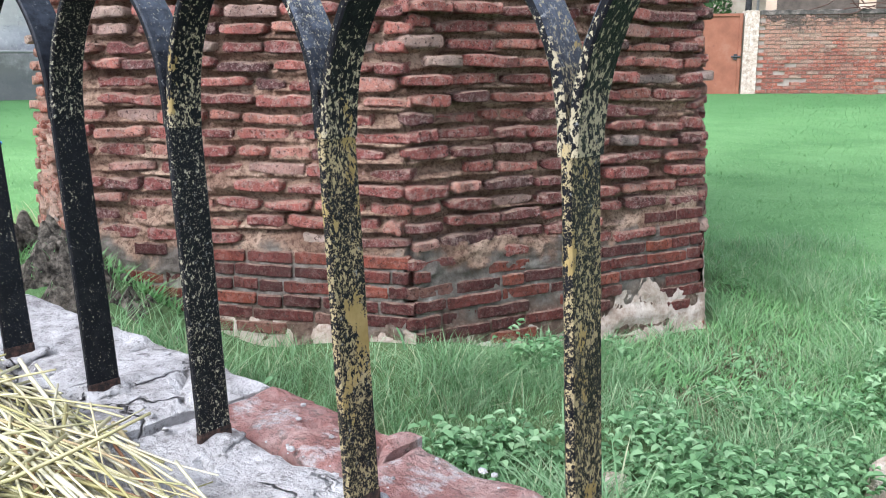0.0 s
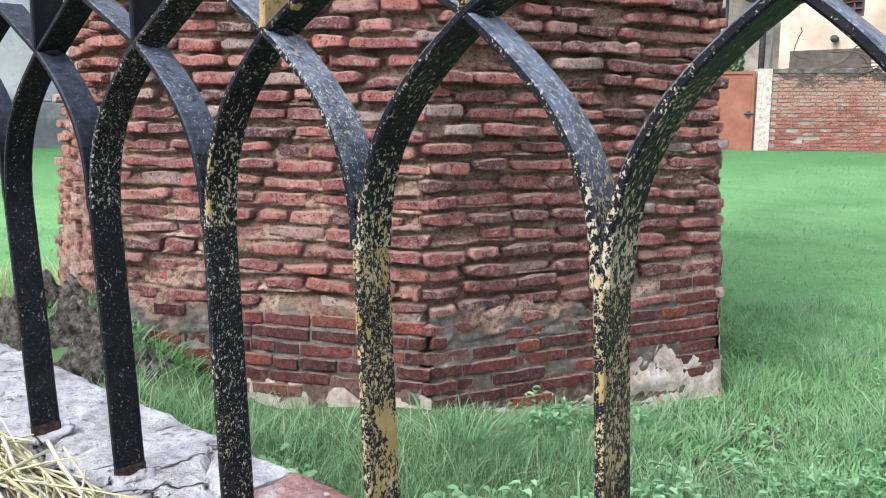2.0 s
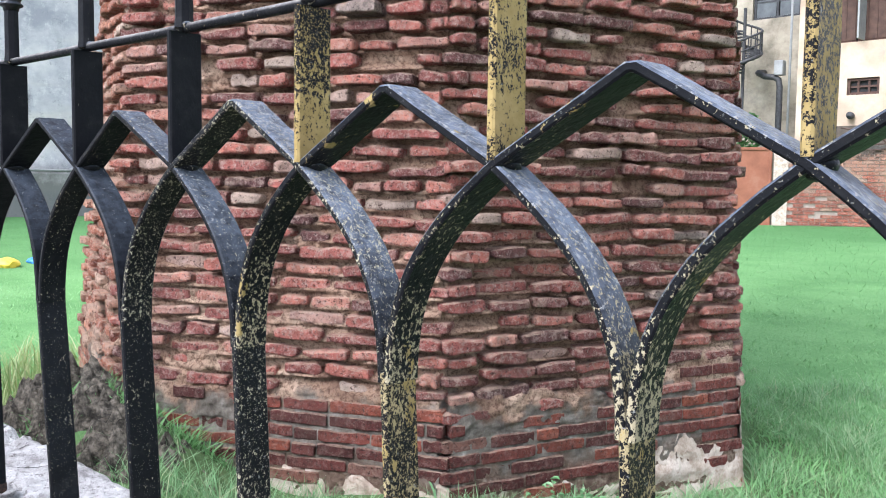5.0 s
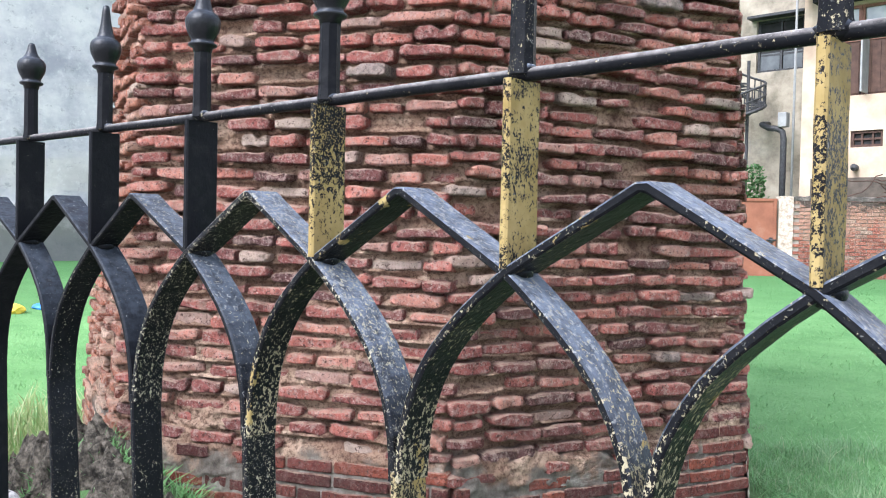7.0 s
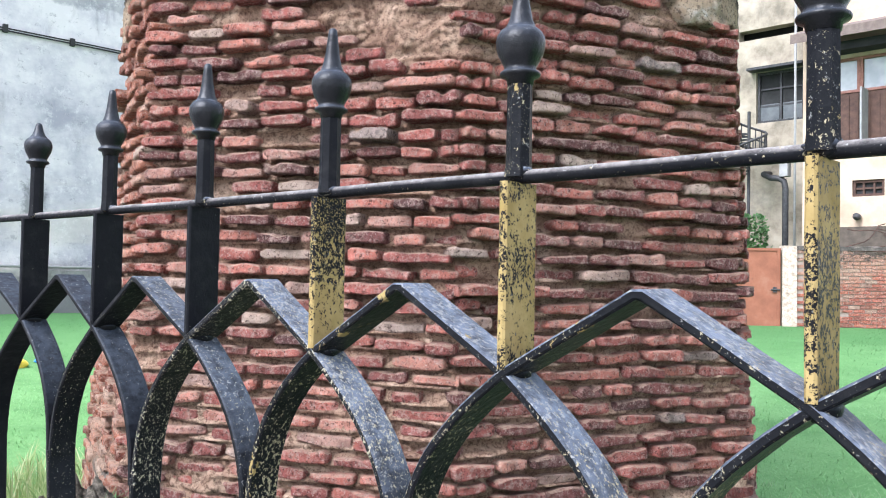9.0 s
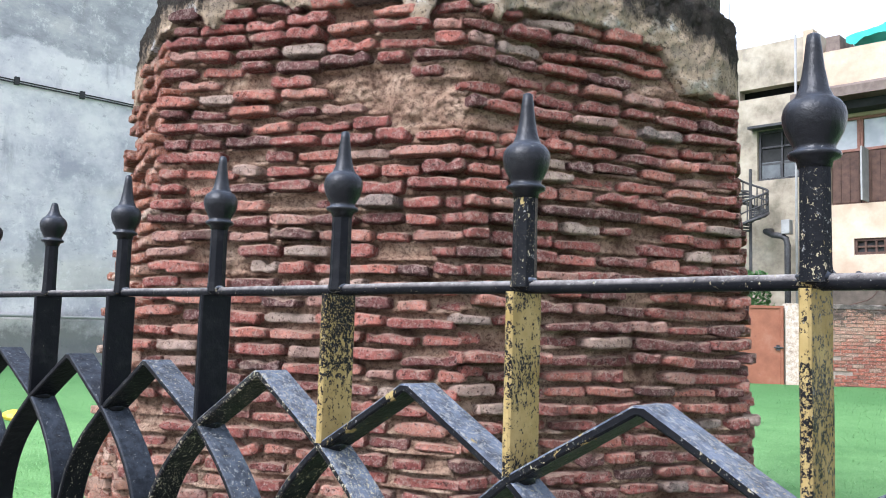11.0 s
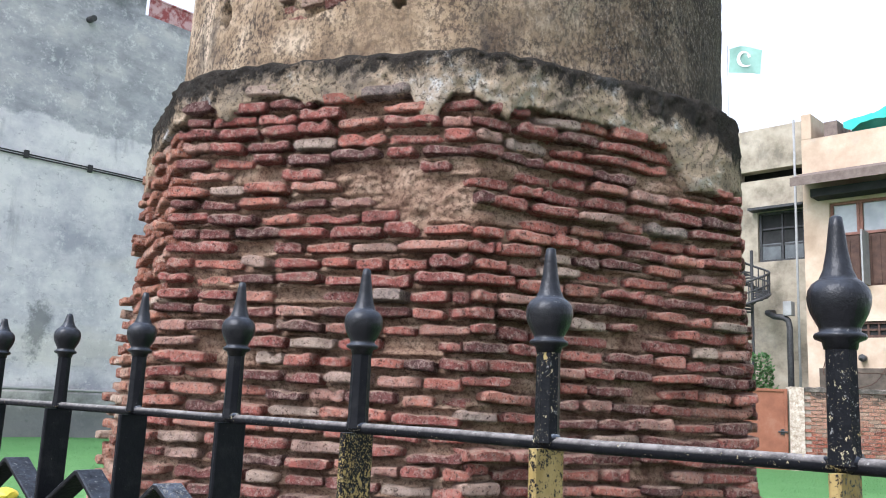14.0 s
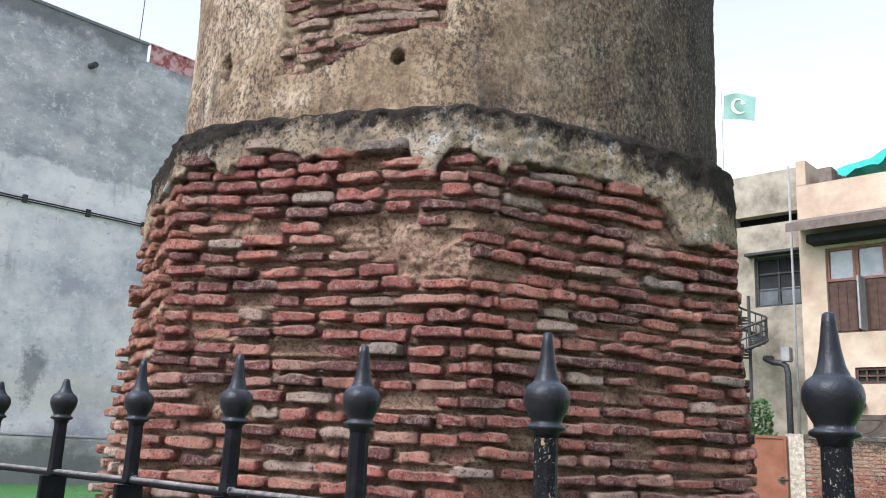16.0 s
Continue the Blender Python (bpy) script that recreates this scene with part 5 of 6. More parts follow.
def build_grey_house():
    house = thing("grey_building", "tall windowless grey cement building with water stains", "building", place=(0, 0, 0))
    part("wall", bm_box(WX - 9, WX, -9.0, 8.35, -1.0, 10.15), M_GREYWALL, house)
    part("wall", bm_box(WX - 9, WX - 0.003, 8.3505, 26.0, -1.0, 9.75), M_GREYWALL, house, "lower wall beside it")
    part("coping", bm_box(WX - 0.35, WX + 0.025, -9.0, 8.37, 10.153, 10.24, 0.02), M_GREYWALL, house)
    part("plinth", bm_box(WX + 0.003, WX + 0.06, -9.0, 26.0, -1.0, 0.66, 0.015), M_GREYWALL, house, "damp-stained cement plinth")
    part("spout", tube([(WX - 0.1, 7.03, 9.13), (WX + 0.28, 7.03, 9.08)], 0.07, 12), M_METAL, house, "dark drain spout")
    part("wall_pipe", tube([(WX + 0.12, y, 0.72) for y in (-8.5, 2.0, 8.0, 16.0)], 0.03, 8), M_PIPE, house, "thin grey pipe above the plinth", True)
    # terrace grille
    part("grille_panel", bm_box(WX - 0.05, WX - 0.03, 8.45, 14.0, 9.76, 10.22), M_REDRAIL, house, "red patterned terrace grille")
    for i in range(24):
        part("grille_bar", bm_box(WX - 0.03, WX - 0.008, 8.5 + i * 0.22, 8.515 + i * 0.22, 9.755, 10.22), M_REDRAIL, house)
    part("grille_rail", bm_box(WX - 0.06, WX - 0.006, 8.40, 14.0, 10.222, 10.26), M_REDRAIL, house)
    part("roof_slab", bm_box(WX - 8, WX - 1.6, 10.4, 16.0, 10.75, 10.95), M_AWN, house, "brown roof slab over the terrace")
    part("antenna", tube([(WX - 0.2, 8.2, 10.2), (WX - 0.2, 8.2, 11.4)], 0.012, 6), M_METAL, house)
    return house


build_grey_house()
cable = thing("wall_cable", "pair of black cables clamped along the grey wall", "cable")
for dz in (0.0, -0.05):
    part("cable", tube([(WX + 0.05, y, 5.68 + dz + 0.02 * math.sin(y * 0.9) - 0.004 * (y - 7)) for y in [-8 + 0.5 * i for i in range(44)]], 0.018, 6), M_CABLE, cable)
for y in (6.0, 7.4, 8.75, 10.3):
    part("clamp", bm_box(WX, WX + 0.08, y, y + 0.10, 5.58, 5.75, 0.01), M_CABLE, cable)


# ---- buildings behind the garden ----
FS = 1.2255


def bx(x):
    return 1.475 + (x - 1.475) * FS


def bz(z):
    return 0.768 + (z - 0.768) * FS


BY = 23.0


def window(parent, x0, x1, z0, z1, y, cols, panes, frame_mat, pane_mat, name="window", label="", bars=1):
    """A recessed window: frame, mullions and panes."""
    w = put(name, mesh_of(name, *box_ring(x0, x1, z0, z1, y - 0.05, y + 0.10, 0.07), frame_mat), parent, None, label)
    step = (x1 - x0) / cols
    for i in range(1, cols):
        part("mullion", bm_box(x0 + i * step - 0.025, x0 + i * step + 0.025, y - 0.03, y + 0.06, z0 + 0.07, z1 - 0.07), frame_mat, w)
    for i in range(bars):
        zz = z0 + (z1 - z0) * (i + 1) / (bars + 1)
        part("crossbar", bm_box(x0 + 0.07, x1 - 0.07, y - 0.026, y + 0.05, zz - 0.025, zz + 0.025), frame_mat, w)
    for i in range(cols):
        part("pane", bm_box(x0 + i * step + 0.03, x0 + (i + 1) * step - 0.03, y + 0.02, y + 0.03, z0 + 0.05, z1 - 0.05), pane_mat, w)
    return w


def box_ring(x0, x1, z0, z1, y0, y1, t):
    v, f = [], []
    for y in (y0, y1):
        for x, z in ((x0, z0), (x1, z0), (x1, z1), (x0, z1), (x0 + t, z0 + t), (x1 - t, z0 + t), (x1 - t, z1 - t), (x0 + t, z1 - t)):
            v.append((x, y, z))
    for k in range(4):
        n = (k + 1) % 4
        f += [(k, n, n + 4, k + 4), (8 + k, 12 + k, 12 + n, 8 + n), (k, 8 + k, 8 + n, n), (4 + k, 4 + n, 12 + n, 12 + k)]
    return v, f


def wall_with_holes(x0, x1, z0, z1, y0, y1, holes):
    """A wall along x, of thickness y0 to y1, with rectangular openings (x0, x1, z0, z1)."""
    xs = sorted({x0, x1, *[h[0] for h in holes], *[h[1] for h in holes]})
    zs = sorted({z0, z1, *[h[2] for h in holes], *[h[3] for h in holes]})
    solid = {(i, j): not any(h[0] <= (xs[i] + xs[i + 1]) / 2 <= h[1] and h[2] <= (zs[j] + zs[j + 1]) / 2 <= h[3] for h in holes)
             for i in range(len(xs) - 1) for j in range(len(zs) - 1)}
    v, f = [], []
    def quad(*p):
        b = len(v)
        v.extend(p)
        f.append((b, b + 1, b + 2, b + 3))
    for (i, j), s in solid.items():
        if not s:
            continue
        a, b, c, d = xs[i], xs[i + 1], zs[j], zs[j + 1]
        quad((a, y0, c), (b, y0, c), (b, y0, d), (a, y0, d))
        quad((a, y1, c), (a, y1, d), (b, y1, d), (b, y1, c))
        if not solid.get((i - 1, j)):
            quad((a, y0, c), (a, y0, d), (a, y1, d), (a, y1, c))
        if not solid.get((i + 1, j)):
            quad((b, y0, c), (b, y1, c), (b, y1, d), (b, y0, d))
        if not solid.get((i, j - 1)):
            quad((a, y0, c), (a, y1, c), (b, y1, c), (b, y0, c))
        if not solid.get((i, j + 1)):
            quad((a, y0, d), (b, y0, d), (b, y1, d), (a, y1, d))
    return v, f


def build_cream_house():
    house = thing("cream_building", "cream plastered two-storey building with brown shutters and awning", "building")
    xl, xr = bx(-5.83), bx(3.5)
    top = bz(7.09)
    big = (bx(-5.27), bx(-2.2), bz(3.65), bz(5.55))
    vent = (bx(-4.79), bx(-4.15), bz(2.55), bz(2.90))
    put("wall", mesh_of("wall", *wall_with_holes(xl, xr, -1.0, top, BY, BY + 0.35, [big, vent]), M_CREAM), house)
    part("side_wall", bm_box(xl, xl + 0.35, BY + 0.352, BY + 8, -1.0, top), M_CREAM, house)
    part("roof", bm_box(xl + 0.01, xr, BY + 0.36, BY + 8, top - 0.5, top - 0.3), M_CREAM, house)
    # thin sheet with the room's shade painted on as near-black
    part("unlit_backing", bm_box(big[0] - 0.2, big[1] + 0.2, BY + 0.6, BY + 0.65, bz(2.4), bz(5.8)), M_DARK, house, "near-black sheet standing for the unlit room behind the windows")
    zm = bz(4.80)
    n = 5
    step = (big[1] - big[0]) / n
    for i in range(n):
        a = big[0] + i * step
        window(house, a, a + step - 0.01, zm, big[3], BY + 0.14, 1, 1, M_FRAME, M_PANE, "window", "red-brown framed pale pane", 0)
        sh = part("shutter", bm_box(a + 0.02, a + step - 0.03, BY + 0.12, BY + 0.17, big[2], zm - 0.01), M_WOOD, house, "dark brown wooden shutter")
        for j in range(3):
            w3 = (step - 0.08) / 3
            part("board", bm_box(a + 0.04 + j * w3, a + 0.03 + (j + 1) * w3, BY + 0.10, BY + 0.119, big[2] + 0.06, zm - 0.07, 0.004), M_WOOD, sh)
    # one shutter stands ajar
    part("open_shutter", bm_box(big[0] + step * 1.2, big[0] + step * 1.26, BY - 0.42, BY + 0.10, big[2] + 0.03, zm + 0.02), M_PIPE, house, "grey shutter leaf standing open")
    window(house, vent[0], vent[1], vent[2], vent[3], BY + 0.1, 3, 1, M_WOOD, M_DARK, "vent_window", "small dark barred vent", 1)
    # sloping awning on the upper floor
    v = [(bx(-5.80), BY - 0.02, bz(6.10)), (xr, BY - 0.02, bz(6.10)), (xr, BY - 1.0, bz(5.82)), (bx(-5.80), BY - 1.0, bz(5.82))]
    v += [(x, y, z + 0.24) for x, y, z in v]
    put("awning", mesh_of("awning", v, [(3, 2, 1, 0), (4, 5, 6, 7), (0, 1, 5, 4), (1, 2, 6, 5), (2, 3, 7, 6), (3, 0, 4, 7)], M_AWN), house, None, "brown sloping awning slab")
    # the awning's underside shade is put into this beam's colour
    part("awning_beam", bm_box(bx(-5.50), xr, BY - 0.55, BY - 0.004, bz(5.62), bz(5.80)), M_DARK, house, "beam coloured near-black for the shade under the awning")
    for a, b in ((-7.17, -5.16), (-4.75, -2.6), (-2.2, xr)):
        part("plinth", bm_box(a, b, BY - 0.05, BY - 0.002, -1.0, 2.17), M_PLINTH, house, "dark brown rough plinth")
    part("parapet", bm_box(xl, -7.20, BY - 0.002, BY + 1.5, top + 0.002, bz(7.70), 0.03), M_CREAM, house, "raised end of the parapet")
    part("parapet_box", bm_box(-6.93, -6.56, BY + 0.2, BY + 1.5, top + 0.002, 9.0, 0.02), M_AWN, house, "brown box on the parapet")
    part("wall_lamp", tube([(bx(-4.66), BY - 0.02, bz(2.12)), (bx(-4.66), BY - 0.16, bz(2.12)), (bx(-4.66), BY - 0.24, bz(2.08))], [0.08, 0.10, 0.05], 10), M_METAL, house)


def build_pale_house():
    house = thing("pale_building", "pale stained plaster building with a dark window and drainpipe", "building")
    y0 = BY + 0.5
    xl, xr = bx(-10.5), bx(-5.83) - 0.01
    win = (bx(-7.07), bx(-5.98), bz(4.42), bz(5.62))
    slot = (bx(-7.5), bx(-5.85), bz(6.42), bz(6.66))
    put("wall", mesh_of("wall", *wall_with_holes(xl, xr, -1.0, bz(7.70), y0, y0 + 0.35, [win, slot]), M_CREAM2), house)
    part("roof", bm_box(xl, xr, y0 + 0.36, y0 + 8, bz(7.3), bz(7.5)), M_CREAM2, house)
    # near-black backing in place of an unlit interior
    part("unlit_backing", bm_box(slot[0] - 0.2, slot[1] + 0.3, y0 + 0.7, y0 + 0.75, bz(4.2), bz(6.9)), M_DARK, house, "near-black sheet standing for the unlit room behind the window")
    window(house, win[0], win[1], win[2], win[3], y0 + 0.15, 2, 1, M_METAL, M_DARK, "window", "dark metal casement window", 2)
    for i in range(2):
        w2 = (win[1] - win[0]) / 2
        part("lower_pane", bm_box(win[0] + i * w2 + 0.06, win[0] + (i + 1) * w2 - 0.05, y0 + 0.135, y0 + 0.145, win[2] + 0.08, win[2] + 0.55), M_PANE_DIM, house, "grey glass pane")
    part("canopy", bm_box(win[0] - 0.15, win[1] + 0.1, y0 - 0.35, y0 - 0.002, win[3] + 0.01, win[3] + 0.09, 0.01), M_METAL, house, "thin dark canopy slab")
    part("drainpipe", tube([(bx(-5.97), BY - 0.08, bz(7.6)), (bx(-5.98), BY - 0.08, 0.4)], 0.034, 10), M_PIPE, house, "grey drainpipe", True)


def build_spiral_stair():
    stair = thing("spiral_stair", "black iron spiral stair against the pale wall", "stair")
    cx, cy, z0, z1 = bx(-6.86), BY - 0.55, 3.64, 4.75
    part("pole", tube([(cx, cy, -0.6), (cx, cy, z1 + 0.65)], 0.045, 10), M_METAL, stair)
    rail = []
    n = 16
    for i in range(n):
        a = -2.6 + i * 0.42
        z = z0 + (z1 - z0) * i / (n - 1)
        p = Vector((cx + 0.46 * math.cos(a), cy + 0.46 * math.sin(a), z))
        q = Vector((cx + 0.46 * math.cos(a + 0.40), cy + 0.46 * math.sin(a + 0.40), z))
        v = [(cx, cy, z), tuple(p), tuple(q), (cx, cy, z + 0.05), (p.x, p.y, z + 0.05), (q.x, q.y, z + 0.05)]
        put("tread", mesh_of("tread", v, [(2, 1, 0), (3, 4, 5), (0, 1, 4, 3), (1, 2, 5, 4), (2, 0, 3, 5)], M_METAL), stair)
        part("baluster", tube([tuple(p), (p.x, p.y, z + 0.60)], 0.018, 6), M_METAL, stair)
        rail.append((p.x, p.y, z + 0.60))
    part("handrail", tube(rail, 0.032, 8), M_METAL, stair, "", True)
    part("mid_rail", tube([(a, b, c - 0.30) for a, b, c in rail], 0.022, 8), M_METAL, stair, "", True)
    part("stringer", tube([(a, b, c - 0.60) for a, b, c in rail], 0.045, 8), M_METAL, stair, "", True)


def build_drain():
    pipe = thing("soil_pipe", "black elbowed waste pipe with a grey box", "pipe")
    y = BY - 0.12
    pts = [(bx(-6.70), y + 0.5, bz(3.20)), (bx(-6.66), y, bz(3.15)), (bx(-6.50), y, bz(3.06)), (bx(-6.30), y, bz(3.03)), (bx(-6.20), y, bz(2.96)), (bx(-6.17), y, bz(2.80)), (bx(-6.17), y, -0.4)]
    part("pipe", tube(pts, 0.085, 10), M_METAL, pipe, "", True)
    part("hopper", bm_box(bx(-6.27), bx(-6.08), y - 0.14, y + 0.12, bz(3.06), bz(3.38), 0.02), M_PIPE, pipe, "grey rain hopper")


build_cream_house()
build_pale_house()
build_spiral_stair()
build_drain()


# ---- garden wall, pier and gate ----
WA = radians(35)
WO = Vector((-6.17, 18.42, 0))


def on_wall(s, out=0.0):
    """A place s metres along the garden wall, out metres before its front."""
    return Vector((WO.x + math.cos(WA) * s + math.sin(WA) * out, WO.y + math.sin(WA) * s - math.cos(WA) * out, 0))


WALL_M = Matrix.Translation(WO) @ Matrix.Rotation(WA, 4, "Z")


def build_gate():
    gate = thing("sheet_gate", "closed orange rusty sheet-metal gate with a bolt", "gate")
    gate.matrix_basis = WALL_M
    part("leaf", bm_box(-1.9, -0.03, 0.02, 0.06, -0.42, 1.44), M_GATE, gate)
    for x in (-1.9, -0.95, -0.11):
        part("stile", bm_box(x, x + 0.06, -0.005, 0.019, -0.42, 1.44, 0.004), M_GATE, gate)
    for z in (-0.40, 1.38):
        part("rail", bm_box(-1.83, -0.12, -0.004, 0.018, z, z + 0.05, 0.004), M_GATE, gate)
    part("bolt", tube([(-0.25, -0.02, 0.52), (-0.05, -0.02, 0.52)], 0.018, 8), M_METAL, gate)
    part("bolt_plate", bm_box(-0.20, -0.12, -0.018, -0.006, 0.46, 0.58), M_METAL, gate)


def build_garden_wall():
    rng = random.Random(31)
    wall = thing("garden_wall", "old red brick garden wall with missing plaster and dark growth on top", "wall", kind="structure")
    wall.matrix_basis = WALL_M
    part("core", bm_box(0.0, 13.0, 0.016, 0.30, -1.0, 1.40), M_FARMORTAR, wall)
    pier = slab(0.0, 0.30, -0.035, 0.33, 1.50, -1.0, 3.0, 0.02, 0.05, 0.02)
    part("pier", pier, M_SKIRT, wall, "whitewashed plaster pier")
    part("coping", slab(0.305, 13.0, -0.02, 0.32, 1.50, 1.405, 7.0, 0.03, 0.09, 0.02), M_COPING, wall, "blackened mortar coping")
    me = mesh_of("brick", *box_simple(0.215, 0.05, 0.066), M_FARBRICK)
    rest_v, rest_f = [], []
    count = 0
    z, row = -0.55, 0
    while z < 1.38:
        x = 0.31 - (0.11 if row % 2 else 0)
        while x < 9.5:
            ln = 0.225
            if x > 0.29 and rng.random() > 0.03:
                m = Matrix.Translation((x + ln / 2, 0.022 - rng.uniform(0.0, 0.014), z + rng.gauss(0, 0.003))) @ Matrix.Rotation(rng.gauss(0, 0.012), 4, "Y")
                if count < 300 and x < 3.4:
                    put("brick", me, wall, m)
                    count += 1
                else:
                    b = len(rest_v)
                    rest_v += [m @ v.co for v in me.vertices]
                    rest_f += [tuple(b + i for i in p.vertices) for p in me.polygons]
            x += ln + 0.012
        z += 0.080
        row += 1
    ob = put("brickwork", mesh_of("brickwork", rest_v, rest_f, M_FARBRICK_REST), wall)
    tagged(ob, "weathered red brickwork", kind="stuff")


def box_simple(l, d, h):
    v = [(x * l / 2, y * d / 2, z * h / 2) for z in (-1, 1) for y in (-1, 1) for x in (-1, 1)]
    return v, [(0, 2, 3, 1), (4, 5, 7, 6), (0, 1, 5, 4), (1, 3, 7, 5), (3, 2, 6, 7), (2, 0, 4, 6)]


build_gate()


def leafy(name, centre, size, count, leaf, material, label, seed, stems=14):
    """A shrub of bent stems and many small leaves."""
    rng = random.Random(seed)
    shrub = thing(name, label, "shrub", place=centre)
    for i in range(stems):
        a = rng.uniform(0, 6.28)
        tip = Vector((math.cos(a) * size[0] * rng.uniform(0.3, 1), math.sin(a) * size[1] * rng.uniform(0.3, 1), size[2] * rng.uniform(0.5, 1.1)))
        pts = [tip * t + Vector((0, 0, 0.2 * size[2] * math.sin(t * 3.1))) for t in (0, 0.35, 0.7, 1.0)]
        part("stem", tube(pts, [0.02, 0.015, 0.010, 0.005], 5), M_WOOD, shrub)
    v, f = [], []
    for i in range(count):
        while True:
            p = Vector((rng.uniform(-1, 1), rng.uniform(-1, 1), rng.uniform(0, 1)))
            if p.x ** 2 + p.y ** 2 + (p.z - 0.4) ** 2 < 1.0 and noise.noise(p * 2.2 + Vector((seed, 0, 0))) > -0.18:
                break
        p = Vector((p.x * size[0], p.y * size[1], p.z * size[2]))
        d = Vector((rng.gauss(0, 1), rng.gauss(0, 1), rng.gauss(0, 0.6))).normalized()
        s = d.orthogonal().normalized() * leaf * 0.35
        l = d * leaf * rng.uniform(0.6, 1.3)
        b = len(v)
        v += [p, p + l * 0.5 + s, p + l, p + l * 0.5 - s]
        f.append((b, b + 1, b + 2, b + 3))
    ob = put("leaves", mesh_of("leaves", v, f, material), shrub)
    tagged(ob, kind="stuff")


leafy("shrub", (bx(-6.75), 21.3, ground_z(bx(-6.75), 21.3) - 0.03), (1.0, 0.6, 2.75), 5200, 0.11, mat_grass("shrub_leaf", [(0.0, (0.03, 0.075, 0.025)), (0.6, (0.065, 0.135, 0.05)), (1.0, (0.13, 0.22, 0.09))]), "leafy green shrub behind the orange gate", 3)


def build_vines():
    rng = random.Random(9)
    v = thing("dry_vine", "tangled bare brown creeper stems on the garden wall", "creeper")
    for i in range(40):
        s = rng.uniform(0.5, 7.5)
        pts = []
        p = on_wall(s, rng.uniform(-0.15, 0.05)) + Vector((0, 0, rng.uniform(1.42, 1.90)))
        a = rng.uniform(-0.5, 0.5) + (math.pi if rng.random() < 0.5 else 0)
        for j in range(9):
            pts.append(tuple(p))
            a += rng.gauss(0, 0.35)
            p = p + Vector((math.cos(WA) * math.cos(a) * 0.16, math.sin(WA) * math.cos(a) * 0.16, math.sin(a) * 0.10))
            p.z = max(p.z, 1.40)
        part("stem", tube(pts, 0.012, 5), M_WOOD, v)


build_vines()



# ---- roof things: flag and tarpaulin ----
def build_flag():
    flag = thing("flag", "faded green flag with a white crescent on a thin pole", "flag")
    x0, x1, z0, z1 = bx(-7.55), bx(-6.72), bz(9.12), bz(9.80)
    y = BY + 6
    k = (y + 0.64) / (BY + 0.64)
    def at(u, w, off=0.0):
        x, z = x0 + (x1 - x0) * u, z0 + (z1 - z0) * w + 0.10 * (0.5 - u) * (1 - w) - 0.20 * u - 0.08 * w * u
        x, z = 1.475 + (x - 1.475) * k, 0.768 + (z - 0.768) * k
        return (x, y + 0.12 * math.sin(u * 5 + w * 2) - off, z + 0.05 * math.sin(u * 4))
    n = 14
    v = [at(i / n, j / n) for j in range(n + 1) for i in range(n + 1)] + [at(i / n, j / n, -0.012) for j in range(n + 1) for i in range(n + 1)]
    q = (n + 1) ** 2
    f = []
    for j in range(n):
        for i in range(n):
            a = j * (n + 1) + i
            f += [(a, a + 1, a + n + 2, a + n + 1), (q + a, q + a + n + 1, q + a + n + 2, q + a + 1)]
    put("cloth", mesh_of("cloth", v, f, M_FLAG, True), flag)
    v, f = [], []
    m_ = 18
    for i in range(m_ + 1):
        a = radians(60 + 250 * i / m_)
        for r, cx in ((0.30, 0.52), (0.235, 0.585)):
            v.append(at(cx + r * math.cos(a) * 0.95, 0.5 + r * math.sin(a), 0.03))
    f = [(2 * i, 2 * i + 1, 2 * i + 3, 2 * i + 2) for i in range(m_)]
    put("crescent", mesh_of("crescent", v, f, M_WHITE), flag)
    star = [at(0.68 + (0.085 if i % 2 else 0.035) * math.cos(i * math.pi / 5 + 0.3), 0.64 + (0.10 if i % 2 else 0.04) * math.sin(i * math.pi / 5 + 0.3), 0.03) for i in range(10)]
    put("star", mesh_of("star", star, [tuple(range(10))], M_WHITE), flag)
    bot = at(0, 0)
    part("pole", tube([(bot[0] - 0.03, bot[1], 8.0), (bot[0] - 0.03, bot[1], at(0, 1)[2] + 0.1)], 0.012, 6), M_PIPE, flag)


build_flag()


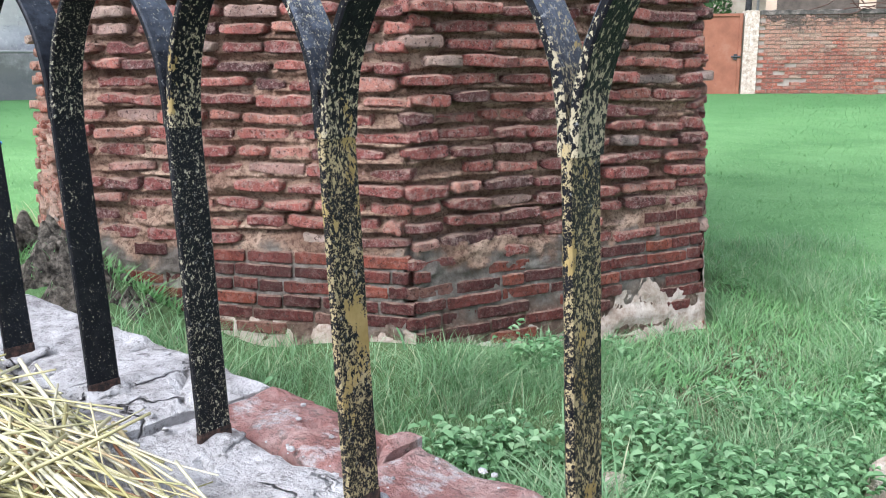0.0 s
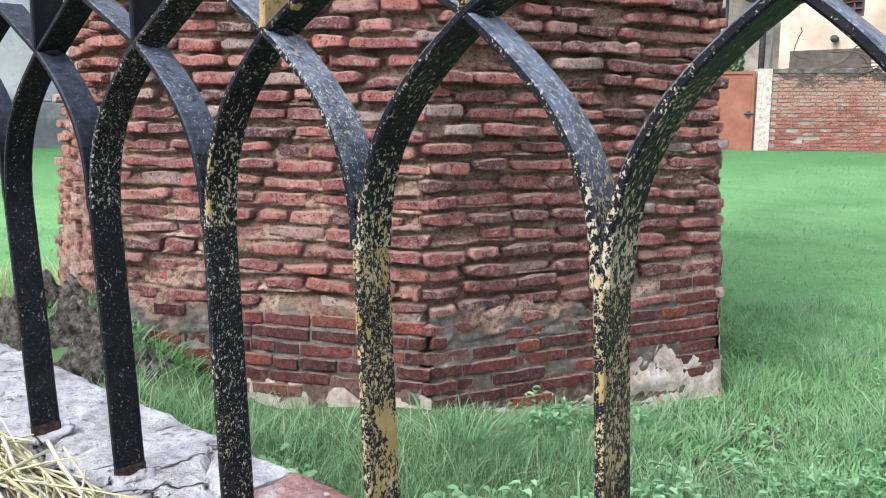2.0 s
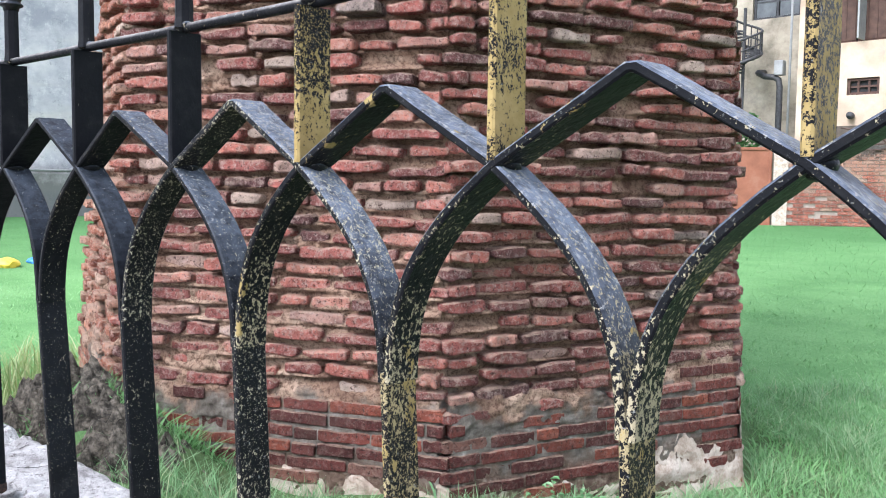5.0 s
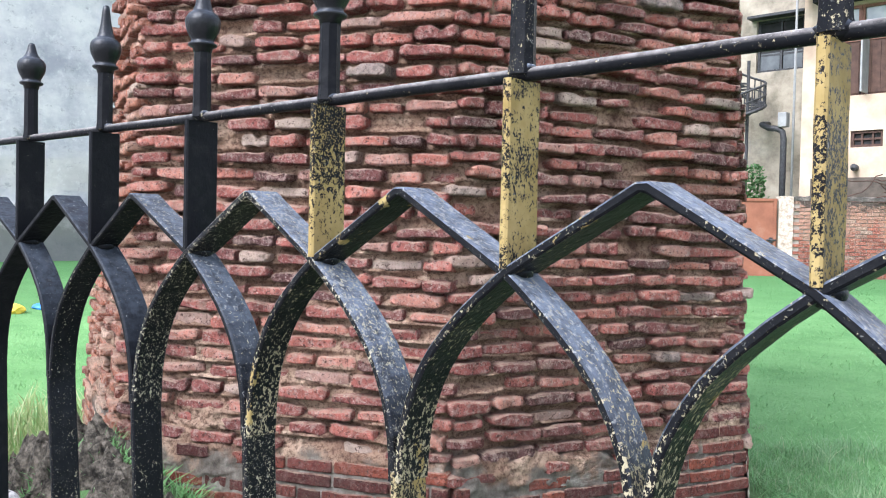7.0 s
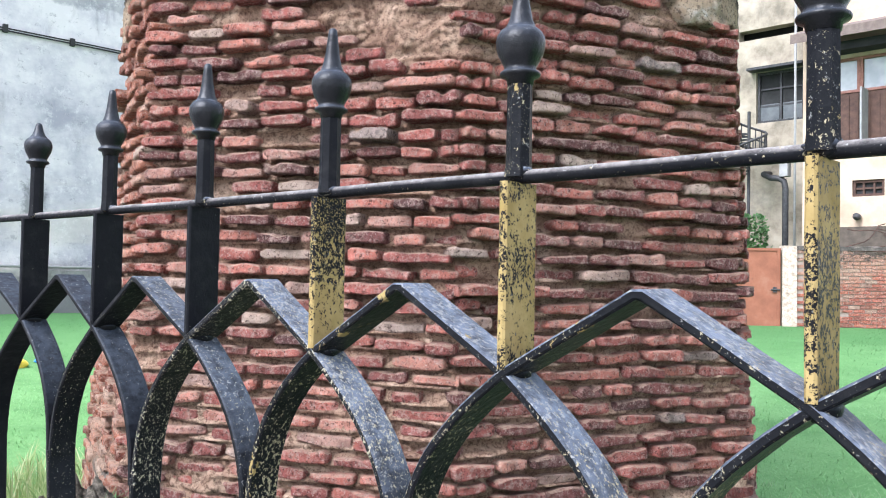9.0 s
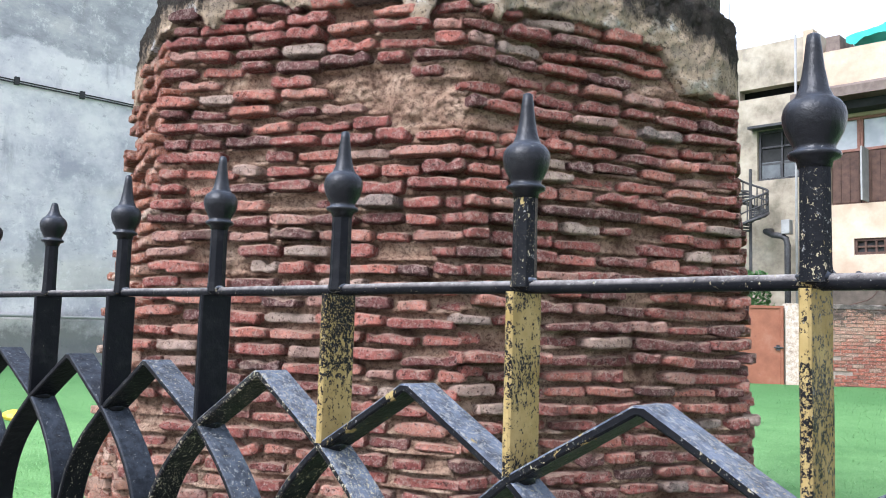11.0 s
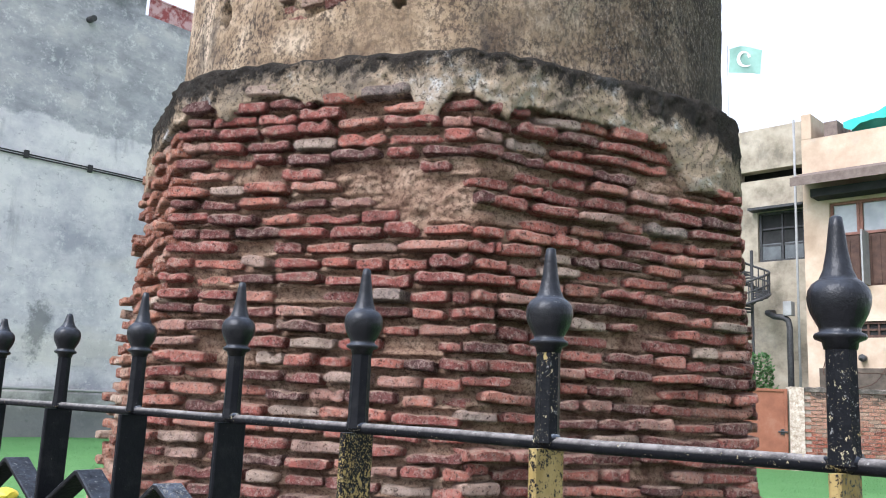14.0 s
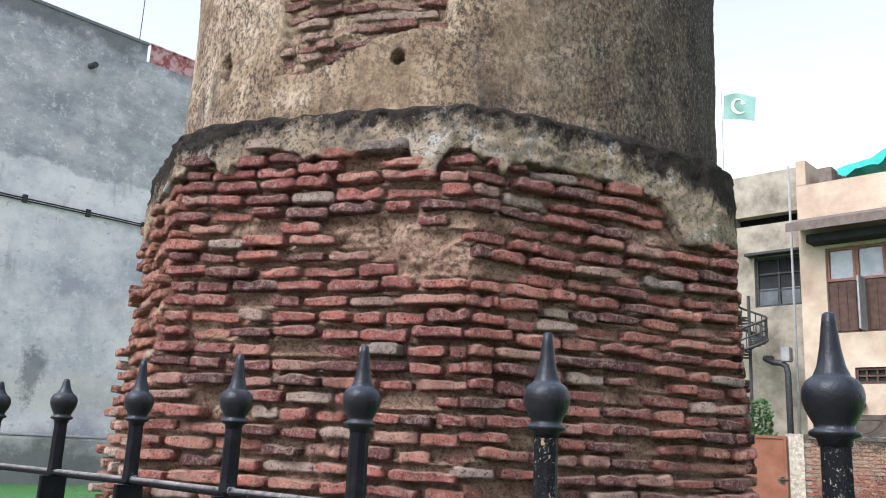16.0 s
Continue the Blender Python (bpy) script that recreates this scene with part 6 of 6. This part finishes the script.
def build_tarp():
    tarp = thing("tarpaulin", "teal tarpaulin stretched over a rooftop frame", "tarpaulin")
    x0, x1 = bx(-4.98), bx(-2.5)
    nx, ny = 26, 14
    v = []
    for j in range(ny + 1):
        for i in range(nx + 1):
            u, w = i / nx, j / ny
            x = x0 + (x1 - x0) * u
            z = bz(7.42) + 0.75 * u + 0.85 * w * u - 0.16 * math.sin(math.pi * w) + 0.05 * math.sin(u * 19 + w * 7) - 0.05 * abs(math.sin(u * 14)) * (1 - w)
            v.append((x, BY + 0.3 + 3.2 * w, z))
    f = [(j * (nx + 1) + i, j * (nx + 1) + i + 1, (j + 1) * (nx + 1) + i + 1, (j + 1) * (nx + 1) + i) for j in range(ny) for i in range(nx)]
    put("sheet", mesh_of("sheet", v, f, M_TARP, True), tarp)
    vs = []
    for i in range(nx + 1):
        u = i / nx
        x = x0 + (x1 - x0) * u
        z = bz(7.42) + 0.75 * u + 0.05 * math.sin(u * 19) - 0.05 * abs(math.sin(u * 14))
        drop = 0.16 + 0.28 * max(0, noise.noise((u * 7, 1, 0))) + 0.10 * u
        vs += [(x, BY + 0.29, z), (x + 0.02, BY + 0.26 + 0.03 * math.sin(u * 40), z - drop)]
    put("hanging_edge", mesh_of("hanging_edge", vs, [(2 * i, 2 * i + 1, 2 * i + 3, 2 * i + 2) for i in range(nx)], M_TARP, True), tarp)
    for u in (0.05, 0.5, 0.95):
        x = x0 + (x1 - x0) * u
        part("post", tube([(x, BY + 0.32, bz(7.09) - 0.3), (x, BY + 0.32, bz(7.42) + 0.7 * u)], 0.03, 6), M_WOOD, tarp)


build_tarp()

# ---- litter on the lawn ----
for nm, pos, size, mat, lab in (("plastic_bag", (-9.2, 3.4, 0), (0.17, 0.13, 0.08), M_LITTER_Y, "crumpled yellow plastic bag on the grass"),
                                ("plastic_bag", (-9.4, 3.8, 0), (0.13, 0.10, 0.05), M_LITTER_B, "crumpled blue plastic scrap on the grass"),
                                ("plastic_bag", (-7.6, 3.7, 0), (0.13, 0.10, 0.07), M_LITTER_W, "crumpled white plastic scrap on the grass"),
                                ("stone", (0.445, 1.32, 0), (0.045, 0.035, 0.045), M_SKIRT, "pale broken stone lying in the weeds"),
                                ("stone", (0.83, 1.66, 0), (0.06, 0.05, 0.04), M_SKIRT, "pale broken stone lying in the weeds"),
                                ("stone", (0.98, 1.78, 0), (0.05, 0.05, 0.10), M_SKIRT, "pale broken stone lying in the weeds")):
    rough_lump(nm, (pos[0], pos[1], ground_z(pos[0], pos[1]) + size[2] * 0.4), size, mat, lab, "litter" if nm == "plastic_bag" else "stone", pos[0] * 3, 2)["group"] = "litter on the lawn" if nm == "plastic_bag" else "stones in the weeds"

# ---- single pieces of the walls last ----
build_garden_wall()
lay_bricks()
shaft_bricks()
